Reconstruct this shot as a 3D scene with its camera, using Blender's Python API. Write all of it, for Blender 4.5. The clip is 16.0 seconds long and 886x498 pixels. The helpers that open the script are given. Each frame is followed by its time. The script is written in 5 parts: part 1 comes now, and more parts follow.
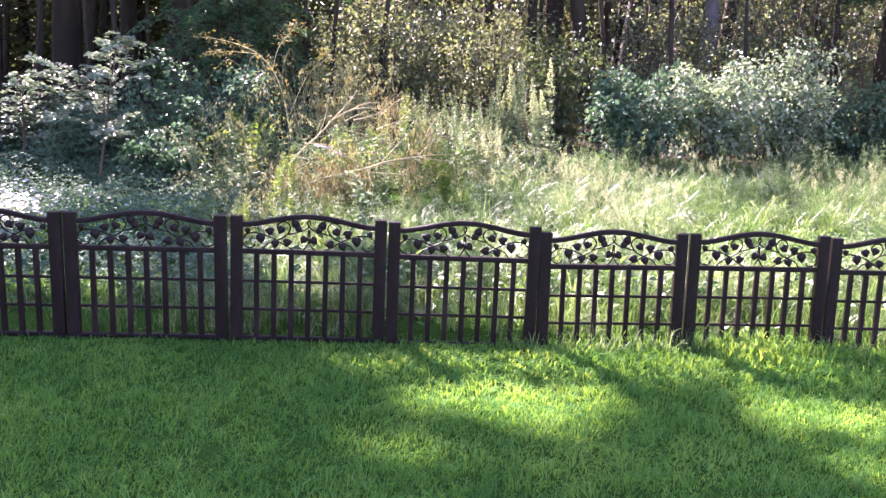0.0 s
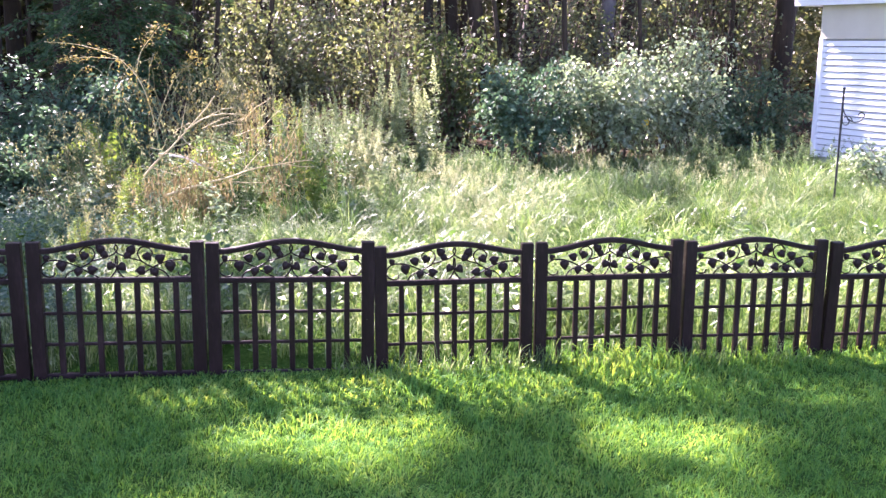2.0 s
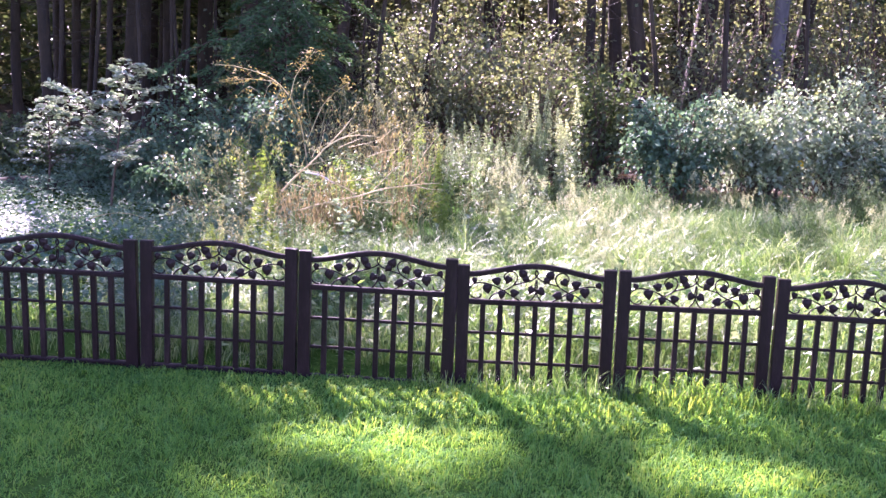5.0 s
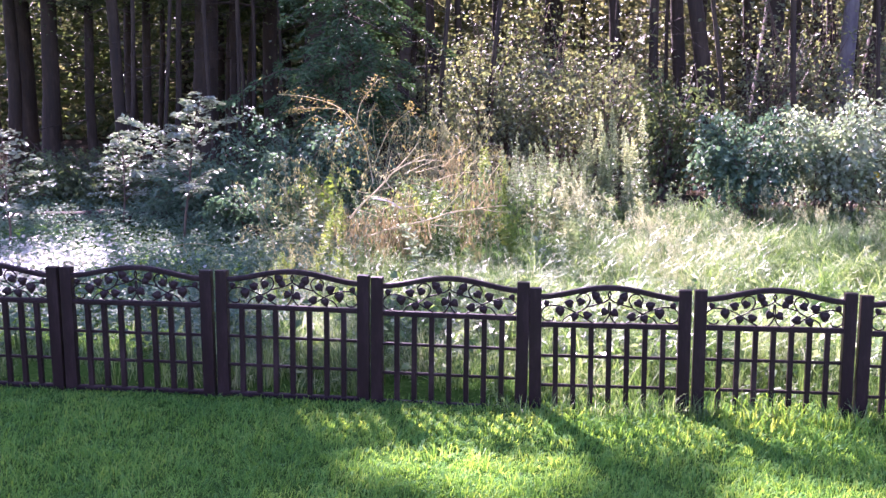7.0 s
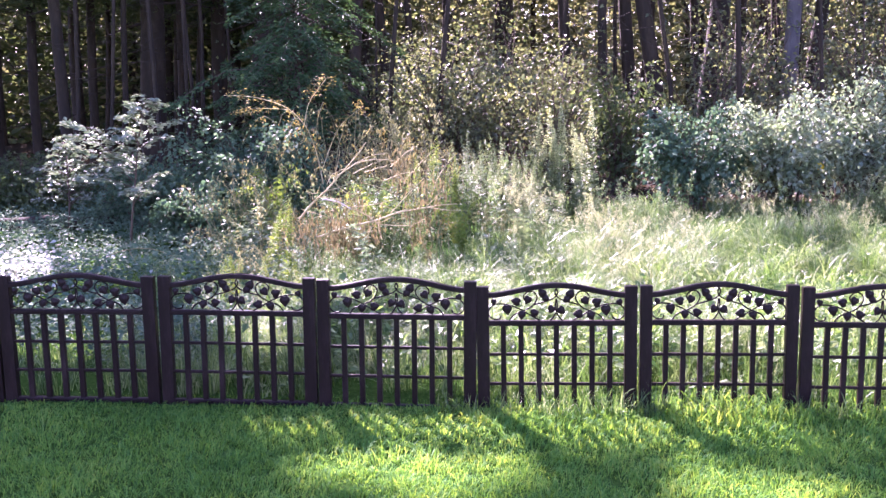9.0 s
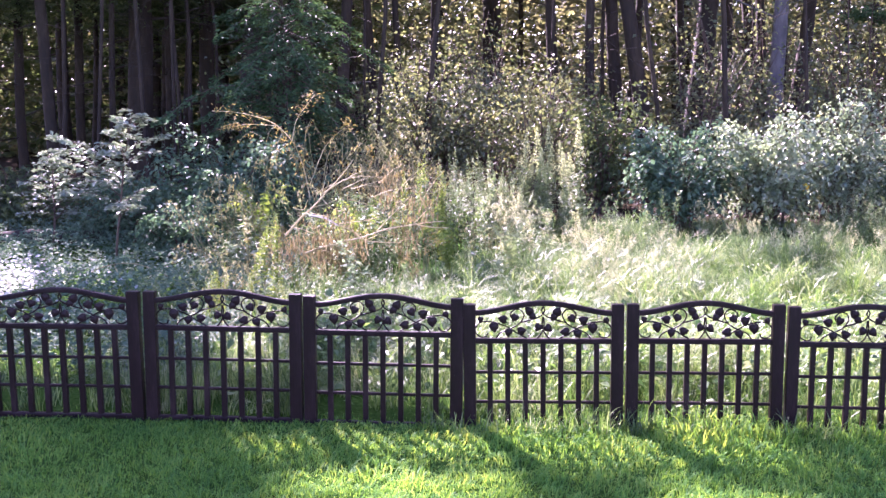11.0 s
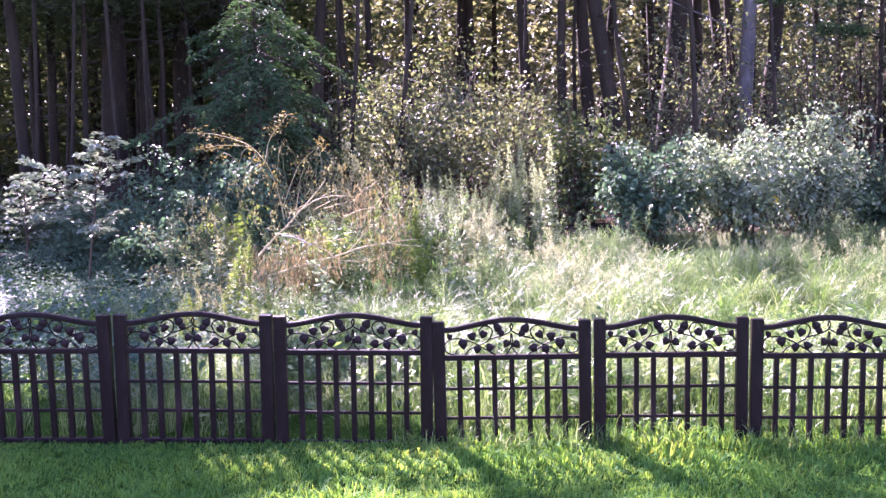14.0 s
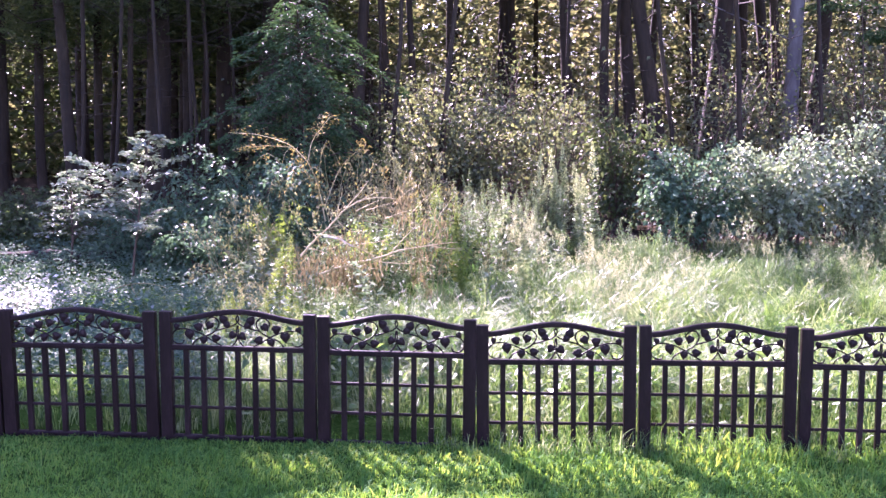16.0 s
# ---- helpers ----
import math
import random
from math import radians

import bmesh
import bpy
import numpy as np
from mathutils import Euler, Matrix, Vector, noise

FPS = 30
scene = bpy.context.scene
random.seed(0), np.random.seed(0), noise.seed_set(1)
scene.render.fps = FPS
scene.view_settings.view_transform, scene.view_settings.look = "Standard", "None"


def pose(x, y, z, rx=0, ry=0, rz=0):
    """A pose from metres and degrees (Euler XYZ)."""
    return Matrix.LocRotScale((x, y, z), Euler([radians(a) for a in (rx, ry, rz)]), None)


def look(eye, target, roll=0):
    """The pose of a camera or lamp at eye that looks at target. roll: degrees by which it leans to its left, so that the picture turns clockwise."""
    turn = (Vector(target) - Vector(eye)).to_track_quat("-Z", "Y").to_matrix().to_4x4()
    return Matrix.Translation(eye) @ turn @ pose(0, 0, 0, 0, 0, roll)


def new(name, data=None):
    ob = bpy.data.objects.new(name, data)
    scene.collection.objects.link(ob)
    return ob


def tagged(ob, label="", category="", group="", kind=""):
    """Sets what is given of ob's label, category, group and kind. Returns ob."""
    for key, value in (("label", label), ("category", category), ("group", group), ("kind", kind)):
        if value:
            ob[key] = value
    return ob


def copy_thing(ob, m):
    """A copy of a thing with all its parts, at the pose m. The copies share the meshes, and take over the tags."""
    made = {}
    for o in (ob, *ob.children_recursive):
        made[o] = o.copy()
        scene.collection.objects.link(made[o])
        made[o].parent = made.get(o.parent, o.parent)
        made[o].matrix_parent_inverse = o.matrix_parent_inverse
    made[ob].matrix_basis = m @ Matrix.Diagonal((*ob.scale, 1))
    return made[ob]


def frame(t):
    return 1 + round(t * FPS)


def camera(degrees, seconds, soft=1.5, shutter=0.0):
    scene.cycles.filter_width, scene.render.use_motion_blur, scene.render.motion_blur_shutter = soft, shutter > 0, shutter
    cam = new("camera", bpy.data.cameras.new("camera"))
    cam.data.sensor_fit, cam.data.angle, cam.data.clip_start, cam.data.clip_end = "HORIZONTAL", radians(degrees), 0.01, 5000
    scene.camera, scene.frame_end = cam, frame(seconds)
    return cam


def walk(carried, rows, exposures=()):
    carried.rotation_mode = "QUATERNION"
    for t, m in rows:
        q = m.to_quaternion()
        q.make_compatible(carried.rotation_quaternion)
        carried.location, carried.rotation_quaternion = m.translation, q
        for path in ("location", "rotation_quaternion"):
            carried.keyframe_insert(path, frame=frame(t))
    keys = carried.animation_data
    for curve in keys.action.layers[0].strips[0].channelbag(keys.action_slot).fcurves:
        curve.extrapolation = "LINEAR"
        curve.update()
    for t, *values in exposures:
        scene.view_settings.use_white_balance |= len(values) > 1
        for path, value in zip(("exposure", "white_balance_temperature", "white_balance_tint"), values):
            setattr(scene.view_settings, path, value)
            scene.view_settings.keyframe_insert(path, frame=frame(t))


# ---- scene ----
cam = camera(49.0, 16.0)

EXPOSURE = 3.31
PATH = [
    (0, (0.054, -5.63, 1.778), (0.157, -3.677, 1.363), 1.8),
    (0.5, (0.331, -5.613, 1.797), (0.306, -3.663, 1.354), 3.1),
    (1, (0.498, -5.532, 1.781), (0.521, -3.581, 1.341), 0.0),
    (1.5, (0.596, -5.329, 1.779), (0.809, -3.386, 1.353), 2.2),
    (1.8, (0.675, -5.222, 1.81), (0.926, -3.294, 1.339), 1.5),
    (2, (0.67, -5.206, 1.803), (0.908, -3.266, 1.384), 0.4),
    (2.5, (0.829, -5.27, 1.795), (0.79, -3.3, 1.449), 1.0),
    (3, (1.114, -5.332, 1.772), (0.989, -3.375, 1.382), 0.4),
    (3.5, (1.177, -5.347, 1.771), (1.004, -3.401, 1.342), -0.3),
    (4, (1.17, -5.358, 1.767), (1.03, -3.398, 1.391), 1.5),
    (4.2, (1.179, -5.362, 1.761), (1.064, -3.4, 1.393), 2.3),
    (6.3, (1.133, -5.355, 1.769), (0.967, -3.393, 1.415), 0.0),
    (6.5, (1.132, -5.356, 1.782), (0.926, -3.398, 1.429), 0.3),
    (7, (1.133, -5.353, 1.773), (0.88, -3.395, 1.456), -0.1),
    (7.5, (1.18, -5.359, 1.787), (0.952, -3.4, 1.454), -0.5),
    (8, (1.195, -5.347, 1.784), (1.006, -3.39, 1.416), -1.0),
    (8.5, (1.196, -5.344, 1.792), (1.014, -3.375, 1.488), -0.7),
    (9, (1.195, -5.312, 1.783), (1.029, -3.346, 1.46), -0.9),
    (9.5, (1.188, -5.312, 1.783), (1.014, -3.343, 1.473), 1.6),
    (9.7, (1.188, -5.31, 1.783), (1.022, -3.34, 1.48), 1.2),
    (11.8, (1.191, -5.304, 1.776), (1.043, -3.33, 1.491), -1.5),
    (12, (1.184, -5.284, 1.783), (1.027, -3.313, 1.481), -2.1),
    (12.5, (1.199, -5.305, 1.78), (1.025, -3.333, 1.493), -2.1),
    (13, (1.232, -5.328, 1.785), (1.137, -3.356, 1.464), -0.8),
    (13.5, (1.236, -5.363, 1.802), (1.101, -3.386, 1.532), -2.1),
    (14, (1.258, -5.365, 1.8), (1.162, -3.383, 1.545), -1.1),
    (14.5, (1.252, -5.354, 1.803), (1.143, -3.37, 1.576), -1.5),
    (15, (1.221, -5.346, 1.785), (1.05, -3.372, 1.513), -1.9),
    (15.5, (1.213, -5.336, 1.789), (1.072, -3.356, 1.552), -0.7),
    (16, (1.202, -5.346, 1.788), (1.033, -3.369, 1.543), -0.3),
]
walk(cam, [(t, look(*p)) for t, *p in PATH], exposures=[(0.0, EXPOSURE, 6050, 50), (1.0, EXPOSURE, 5950, 54), (2.0, EXPOSURE, 6050, 48), (3.0, EXPOSURE, 5850, 56), (7.0, EXPOSURE, 5760, 64), (16.0, EXPOSURE, 5670, 69)])


# ---- light ----
SUN = Vector((-0.383, 0.659, 0.643)).normalized()
world = bpy.data.worlds.new("sky")
scene.world = world
world.use_nodes = True
wn = world.node_tree.nodes
sky = wn.new("ShaderNodeTexSky")
sky.sky_type = "NISHITA"
sky.sun_disc = False
sky.sun_elevation = math.asin(SUN.z)
sky.sun_rotation = math.atan2(SUN.x, SUN.y)
wn["Background"].inputs["Strength"].default_value = 0.07
world.node_tree.links.new(sky.outputs[0], wn["Background"].inputs["Color"])
sun_data = bpy.data.lights.new("sun", "SUN")
sun_data.energy, sun_data.angle, sun_data.color = 5.0, radians(0.6), (1.0, 0.93, 0.82)
sun = new("sun", sun_data)
sun.matrix_world = look(SUN * 60, (0, 0, 0))

RNG = np.random.default_rng(7)


def land(x, y):
    """Height of the ground: level lawn, then a gentle rise towards the wood."""
    y = np.asarray(y, float)
    return np.where(y < 0, 0.0, np.where(y < 10, 0.015 * y, 0.15 + 0.01 * (y - 10))) + 0 * np.asarray(x, float)


# ---- materials ----
def nodes_of(name):
    m = bpy.data.materials.new(name)
    m.use_nodes = True
    return m, m.node_tree.nodes, m.node_tree.links, m.node_tree.nodes["Principled BSDF"]


def ramp(nodes, stops):
    r = nodes.new("ShaderNodeValToRGB")
    while len(r.color_ramp.elements) < len(stops):
        r.color_ramp.elements.new(0.5)
    for e, (p, c) in zip(r.color_ramp.elements, stops):
        e.position, e.color = p, (*c, 1)
    return r


def leaf_mat(name, colours, rough=0.45, through_light=0.45, tint=(1.25, 1.2, 0.55), spec=0.5, patch=1.5):
    """Leaves and blades: colour varies leaf by leaf and from patch to patch; light passes through."""
    m, n, l, b = nodes_of(name)
    geo = n.new("ShaderNodeNewGeometry")
    tex = n.new("ShaderNodeTexNoise")
    tex.inputs["Scale"].default_value = patch
    tex.inputs["Detail"].default_value = 3
    l.new(geo.outputs["Position"], tex.inputs["Vector"])
    mix = n.new("ShaderNodeMath")
    mix.operation = "MULTIPLY_ADD"
    l.new(geo.outputs["Random Per Island"], mix.inputs[0])
    mix.inputs[1].default_value = 0.65
    shift = n.new("ShaderNodeMath")
    shift.operation = "MULTIPLY_ADD"
    l.new(tex.outputs["Fac"], shift.inputs[0])
    shift.inputs[1].default_value, shift.inputs[2].default_value = 1.1, -0.38
    l.new(shift.outputs[0], mix.inputs[2])
    k = len(colours) - 1
    r = ramp(n, [(i / k, c) for i, c in enumerate(colours)])
    l.new(mix.outputs[0], r.inputs[0])
    l.new(r.outputs[0], b.inputs["Base Color"])
    b.inputs["Roughness"].default_value = rough
    b.inputs["Specular IOR Level"].default_value = spec
    tr = n.new("ShaderNodeBsdfTranslucent")
    tn = n.new("ShaderNodeMix")
    tn.data_type, tn.blend_type = "RGBA", "MULTIPLY"
    tn.inputs["Factor"].default_value = 1
    l.new(r.outputs[0], tn.inputs["A"])
    tn.inputs["B"].default_value = (*tint, 1)
    l.new(tn.outputs["Result"], tr.inputs["Color"])
    ms = n.new("ShaderNodeMixShader")
    ms.inputs[0].default_value = through_light
    l.new(b.outputs[0], ms.inputs[1])
    l.new(tr.outputs[0], ms.inputs[2])
    l.new(ms.outputs[0], n["Material Output"].inputs["Surface"])
    return m


def solid_mat(name, stops, scale=6.0, rough=0.6, bump=0.3, stretch=(1, 1, 1), fine=60.0, spec=0.4, metal=0.0, world_space=False):
    """Opaque surface: two scales of noise in colour, relief and gloss."""
    m, n, l, b = nodes_of(name)
    tc = n.new("ShaderNodeTexCoord")
    mp = n.new("ShaderNodeMapping")
    mp.inputs["Scale"].default_value = stretch
    if world_space:
        geo = n.new("ShaderNodeNewGeometry")
        l.new(geo.outputs["Position"], mp.inputs["Vector"])
    else:
        l.new(tc.outputs["Object"], mp.inputs["Vector"])
    a = n.new("ShaderNodeTexNoise")
    a.inputs["Scale"].default_value, a.inputs["Detail"].default_value = scale, 6
    f = n.new("ShaderNodeTexNoise")
    f.inputs["Scale"].default_value, f.inputs["Detail"].default_value = fine, 4
    for t in (a, f):
        l.new(mp.outputs[0], t.inputs["Vector"])
    add = n.new("ShaderNodeMath")
    add.operation = "MULTIPLY_ADD"
    l.new(f.outputs["Fac"], add.inputs[0])
    add.inputs[1].default_value = 0.45
    half = n.new("ShaderNodeMath")
    half.operation = "MULTIPLY_ADD"
    l.new(a.outputs["Fac"], half.inputs[0])
    half.inputs[1].default_value, half.inputs[2].default_value = 1.0, -0.22
    l.new(half.outputs[0], add.inputs[2])
    r = ramp(n, stops)
    l.new(add.outputs[0], r.inputs[0])
    l.new(r.outputs[0], b.inputs["Base Color"])
    rr = n.new("ShaderNodeMapRange")
    rr.inputs["To Min"].default_value, rr.inputs["To Max"].default_value = rough - 0.12, min(1.0, rough + 0.15)
    l.new(a.outputs["Fac"], rr.inputs["Value"])
    l.new(rr.outputs[0], b.inputs["Roughness"])
    b.inputs["Specular IOR Level"].default_value = spec
    b.inputs["Metallic"].default_value = metal
    bp = n.new("ShaderNodeBump")
    bp.inputs["Strength"].default_value, bp.inputs["Distance"].default_value = bump, 0.02
    l.new(add.outputs[0], bp.inputs["Height"])
    l.new(bp.outputs[0], b.inputs["Normal"])
    return m


M_LAWN = leaf_mat("lawn_blade", [(0.024, 0.116, 0.029), (0.055, 0.20, 0.047), (0.108, 0.295, 0.071), (0.195, 0.37, 0.112)], 0.55, 0.54, (3.0, 1.65, 0.55), 0.14)
M_TALL = leaf_mat("tall_grass_blade", [(0.022, 0.06, 0.014), (0.065, 0.14, 0.03), (0.19, 0.285, 0.08), (0.50, 0.53, 0.33)], 0.42, 0.48, (1.13, 1.12, 0.75), 0.6, 2.5)
M_SOFT = leaf_mat("soft_green_blade", [(0.045, 0.09, 0.03), (0.09, 0.16, 0.055), (0.165, 0.25, 0.095), (0.29, 0.35, 0.17)], 0.5, 0.45, (1.1, 1.1, 0.8), 0.3, 1.5)
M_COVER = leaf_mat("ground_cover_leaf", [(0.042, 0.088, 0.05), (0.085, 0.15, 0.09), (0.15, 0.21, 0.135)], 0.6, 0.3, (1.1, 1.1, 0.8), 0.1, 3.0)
M_BLUE = leaf_mat("shrub_leaf_bluish", [(0.038, 0.08, 0.046), (0.075, 0.145, 0.085), (0.155, 0.235, 0.145)], 0.5, 0.42, (1.1, 1.1, 0.8), 0.25, 3.0)
M_GLOSS = leaf_mat("glossy_sapling_leaf", [(0.055, 0.09, 0.05), (0.13, 0.18, 0.11), (0.32, 0.365, 0.27)], 0.32, 0.38, (1.1, 1.1, 0.85), 1.0, 3.0)
M_SHRUB = leaf_mat("pale_shrub_leaf", [(0.09, 0.145, 0.075), (0.18, 0.25, 0.14), (0.38, 0.43, 0.30)], 0.4, 0.45, (1.1, 1.1, 0.85), 1.0, 2.5)
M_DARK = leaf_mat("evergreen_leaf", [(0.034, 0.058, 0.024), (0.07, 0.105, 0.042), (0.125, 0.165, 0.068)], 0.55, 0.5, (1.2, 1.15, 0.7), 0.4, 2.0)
M_EVER = leaf_mat("hemlock_spray", [(0.026, 0.06, 0.026), (0.05, 0.105, 0.043), (0.085, 0.155, 0.066)], 0.6, 0.25, (1.15, 1.15, 0.7), 0.15, 1.5)
M_OCHRE = leaf_mat("ochre_dead_leaf", [(0.16, 0.125, 0.035), (0.31, 0.25, 0.07), (0.48, 0.40, 0.16)], 0.65, 0.4, (1.0, 1.0, 0.85), 0.2)
M_RUST = leaf_mat("rusty_dead_needle", [(0.12, 0.092, 0.04), (0.22, 0.178, 0.08), (0.34, 0.285, 0.15)], 0.7, 0.35, (1.0, 1.0, 0.95), 0.2)
M_GREEN = leaf_mat("woodland_leaf", [(0.055, 0.078, 0.042), (0.10, 0.125, 0.066), (0.155, 0.185, 0.08), (0.27, 0.28, 0.14)], 0.5, 0.5, (1.15, 1.12, 0.72), 0.6, 2.0)
# ground cover leaf with the glare of full sun put into its colour
M_SUNPALE = leaf_mat("sun_paled_ground_leaf", [(0.17, 0.20, 0.165), (0.31, 0.34, 0.285), (0.50, 0.52, 0.46)], 0.42, 0.35, (1.1, 1.1, 0.85), 1.0, 3.0)
M_PALE = leaf_mat("pale_weed_leaf", [(0.085, 0.14, 0.06), (0.175, 0.24, 0.105), (0.34, 0.385, 0.20)], 0.45, 0.4, (1.1, 1.08, 0.8), 0.6, 3.0)
M_PLUME = leaf_mat("goldenrod_plume", [(0.21, 0.24, 0.13), (0.365, 0.39, 0.225), (0.55, 0.56, 0.37)], 0.6, 0.38, (1.1, 1.08, 0.75), 0.2)
M_SPIKE = leaf_mat("goldenrod_spike", [(0.25, 0.30, 0.15), (0.43, 0.48, 0.26), (0.64, 0.66, 0.42)], 0.6, 0.4, (1.1, 1.1, 0.78), 0.2)
M_YELLOW = leaf_mat("yellow_green_leaf", [(0.085, 0.15, 0.03), (0.18, 0.26, 0.058), (0.33, 0.38, 0.105)], 0.5, 0.45, (1.15, 1.1, 0.55), 0.3)
M_DRY = leaf_mat("dead_leaf", [(0.12, 0.115, 0.045), (0.225, 0.22, 0.09), (0.345, 0.34, 0.155), (0.47, 0.46, 0.26)], 0.65, 0.38, (1.0, 1.0, 0.85), 0.25)
M_FLOWER = leaf_mat("yellow_petal", [(0.7, 0.45, 0.02), (0.85, 0.6, 0.03)], 0.5, 0.3, (1.1, 1, 0.5), 0.3)
M_FAR = leaf_mat("distant_leaf", [(0.04, 0.055, 0.028), (0.08, 0.10, 0.045), (0.15, 0.16, 0.075), (0.26, 0.255, 0.135)], 0.45, 0.5, (1.15, 1.1, 0.75), 0.6, 0.35)
M_LITTER = leaf_mat("forest_litter_leaf", [(0.045, 0.035, 0.024), (0.08, 0.064, 0.045), (0.14, 0.115, 0.082)], 0.75, 0.2, (1.1, 1.0, 0.7), 0.2)
M_STEM = solid_mat("green_stem", [(0.2, (0.07, 0.09, 0.03)), (0.8, (0.16, 0.17, 0.07))], 9, 0.7, 0.2)
M_TWIG = solid_mat("brown_twig", [(0.2, (0.05, 0.035, 0.025)), (0.8, (0.13, 0.09, 0.06))], 9, 0.8, 0.3)
M_DEADWOOD = solid_mat("bare_dead_wood", [(0.15, (0.26, 0.21, 0.09)), (0.5, (0.44, 0.37, 0.175)), (0.85, (0.62, 0.54, 0.30))], 7, 0.75, 0.35, (1, 1, 0.3))
M_SPLIT = solid_mat("split_pale_wood", [(0.2, (0.55, 0.46, 0.38)), (0.8, (0.75, 0.68, 0.60))], 12, 0.6, 0.2)
M_STALK = solid_mat("dry_stalk", [(0.15, (0.11, 0.105, 0.04)), (0.5, (0.20, 0.19, 0.08)), (0.85, (0.33, 0.31, 0.15))], 9, 0.75, 0.2)
M_BARK = solid_mat("dark_bark", [(0.15, (0.010, 0.007, 0.004)), (0.5, (0.027, 0.018, 0.009)), (0.85, (0.065, 0.046, 0.026))], 5, 0.85, 0.9, (1, 1, 0.22), 26)
M_ROT = solid_mat("rotting_wood", [(0.15, (0.014, 0.011, 0.008)), (0.5, (0.032, 0.026, 0.019)), (0.85, (0.07, 0.06, 0.045))], 6, 0.9, 0.8, (0.25, 1, 1), 30, 0.1)
M_GREYBARK = solid_mat("grey_bark", [(0.15, (0.05, 0.045, 0.046)), (0.5, (0.11, 0.10, 0.10)), (0.85, (0.20, 0.185, 0.18))], 5, 0.85, 0.8, (1, 1, 0.3), 26)
M_FENCE = solid_mat("dark_brown_resin", [(0.1, (0.007, 0.0034, 0.0035)), (0.5, (0.0135, 0.0064, 0.0062)), (0.8, (0.030, 0.0165, 0.016))], 9, 0.43, 0.22, (1, 1, 0.3), 70, 0.17)
M_IRON = solid_mat("black_painted_iron", [(0.2, (0.010, 0.010, 0.012)), (0.8, (0.03, 0.03, 0.032))], 10, 0.45, 0.2)
M_SIDING = solid_mat("white_vinyl_siding", [(0.1, (0.68, 0.69, 0.71)), (0.6, (0.78, 0.79, 0.80)), (0.9, (0.82, 0.83, 0.83))], 1.5, 0.5, 0.05, (1, 1, 1), 40)
M_TRIM = solid_mat("white_trim_paint", [(0.1, (0.70, 0.71, 0.72)), (0.8, (0.82, 0.82, 0.82))], 2, 0.45, 0.05)
M_FRIEZE = solid_mat("beige_soffit_board", [(0.1, (0.46, 0.42, 0.33)), (0.8, (0.60, 0.56, 0.45))], 2, 0.6, 0.08)
M_SHINGLE = solid_mat("dark_roof_shingle", [(0.1, (0.025, 0.024, 0.026)), (0.8, (0.08, 0.075, 0.075))], 8, 0.9, 0.5)
M_CONCRETE = solid_mat("grey_concrete", [(0.1, (0.20, 0.20, 0.21)), (0.8, (0.38, 0.38, 0.38))], 5, 0.85, 0.4)
M_PLATE = solid_mat("shadow_line_wall", [(0.1, (0.25, 0.26, 0.28)), (0.8, (0.34, 0.35, 0.37))], 2, 0.7, 0.05)


def ground_mat():
    m, n, l, b = nodes_of("soil_turf_and_litter")
    geo = n.new("ShaderNodeNewGeometry")
    sep = n.new("ShaderNodeSeparateXYZ")
    l.new(geo.outputs["Position"], sep.inputs[0])
    a = n.new("ShaderNodeTexNoise")
    a.inputs["Scale"].default_value, a.inputs["Detail"].default_value = 1.3, 8
    f = n.new("ShaderNodeTexNoise")
    f.inputs["Scale"].default_value, f.inputs["Detail"].default_value = 45, 5
    for t in (a, f):
        l.new(geo.outputs["Position"], t.inputs["Vector"])
    turf = ramp(n, [(0.25, (0.018, 0.045, 0.008)), (0.5, (0.035, 0.085, 0.014)), (0.8, (0.075, 0.12, 0.03))])
    litter = ramp(n, [(0.25, (0.020, 0.016, 0.011)), (0.5, (0.042, 0.034, 0.023)), (0.8, (0.08, 0.064, 0.045))])
    for r in (turf, litter):
        l.new(f.outputs["Fac"], r.inputs[0])
    where = n.new("ShaderNodeMath")
    where.operation = "MULTIPLY_ADD"
    l.new(a.outputs["Fac"], where.inputs[0])
    where.inputs[1].default_value = 5.0
    l.new(sep.outputs["Y"], where.inputs[2])
    edge = n.new("ShaderNodeMapRange")
    edge.inputs["From Min"].default_value, edge.inputs["From Max"].default_value = 9.0, 11.5
    l.new(where.outputs[0], edge.inputs["Value"])
    mix = n.new("ShaderNodeMix")
    mix.data_type = "RGBA"
    l.new(edge.outputs[0], mix.inputs["Factor"])
    l.new(turf.outputs[0], mix.inputs["A"])
    l.new(litter.outputs[0], mix.inputs["B"])
    l.new(mix.outputs["Result"], b.inputs["Base Color"])
    b.inputs["Roughness"].default_value = 0.95
    b.inputs["Specular IOR Level"].default_value = 0.0
    bp = n.new("ShaderNodeBump")
    bp.inputs["Strength"].default_value, bp.inputs["Distance"].default_value = 0.8, 0.03
    l.new(f.outputs["Fac"], bp.inputs["Height"])
    l.new(bp.outputs[0], b.inputs["Normal"])
    return m


M_GROUND = ground_mat()


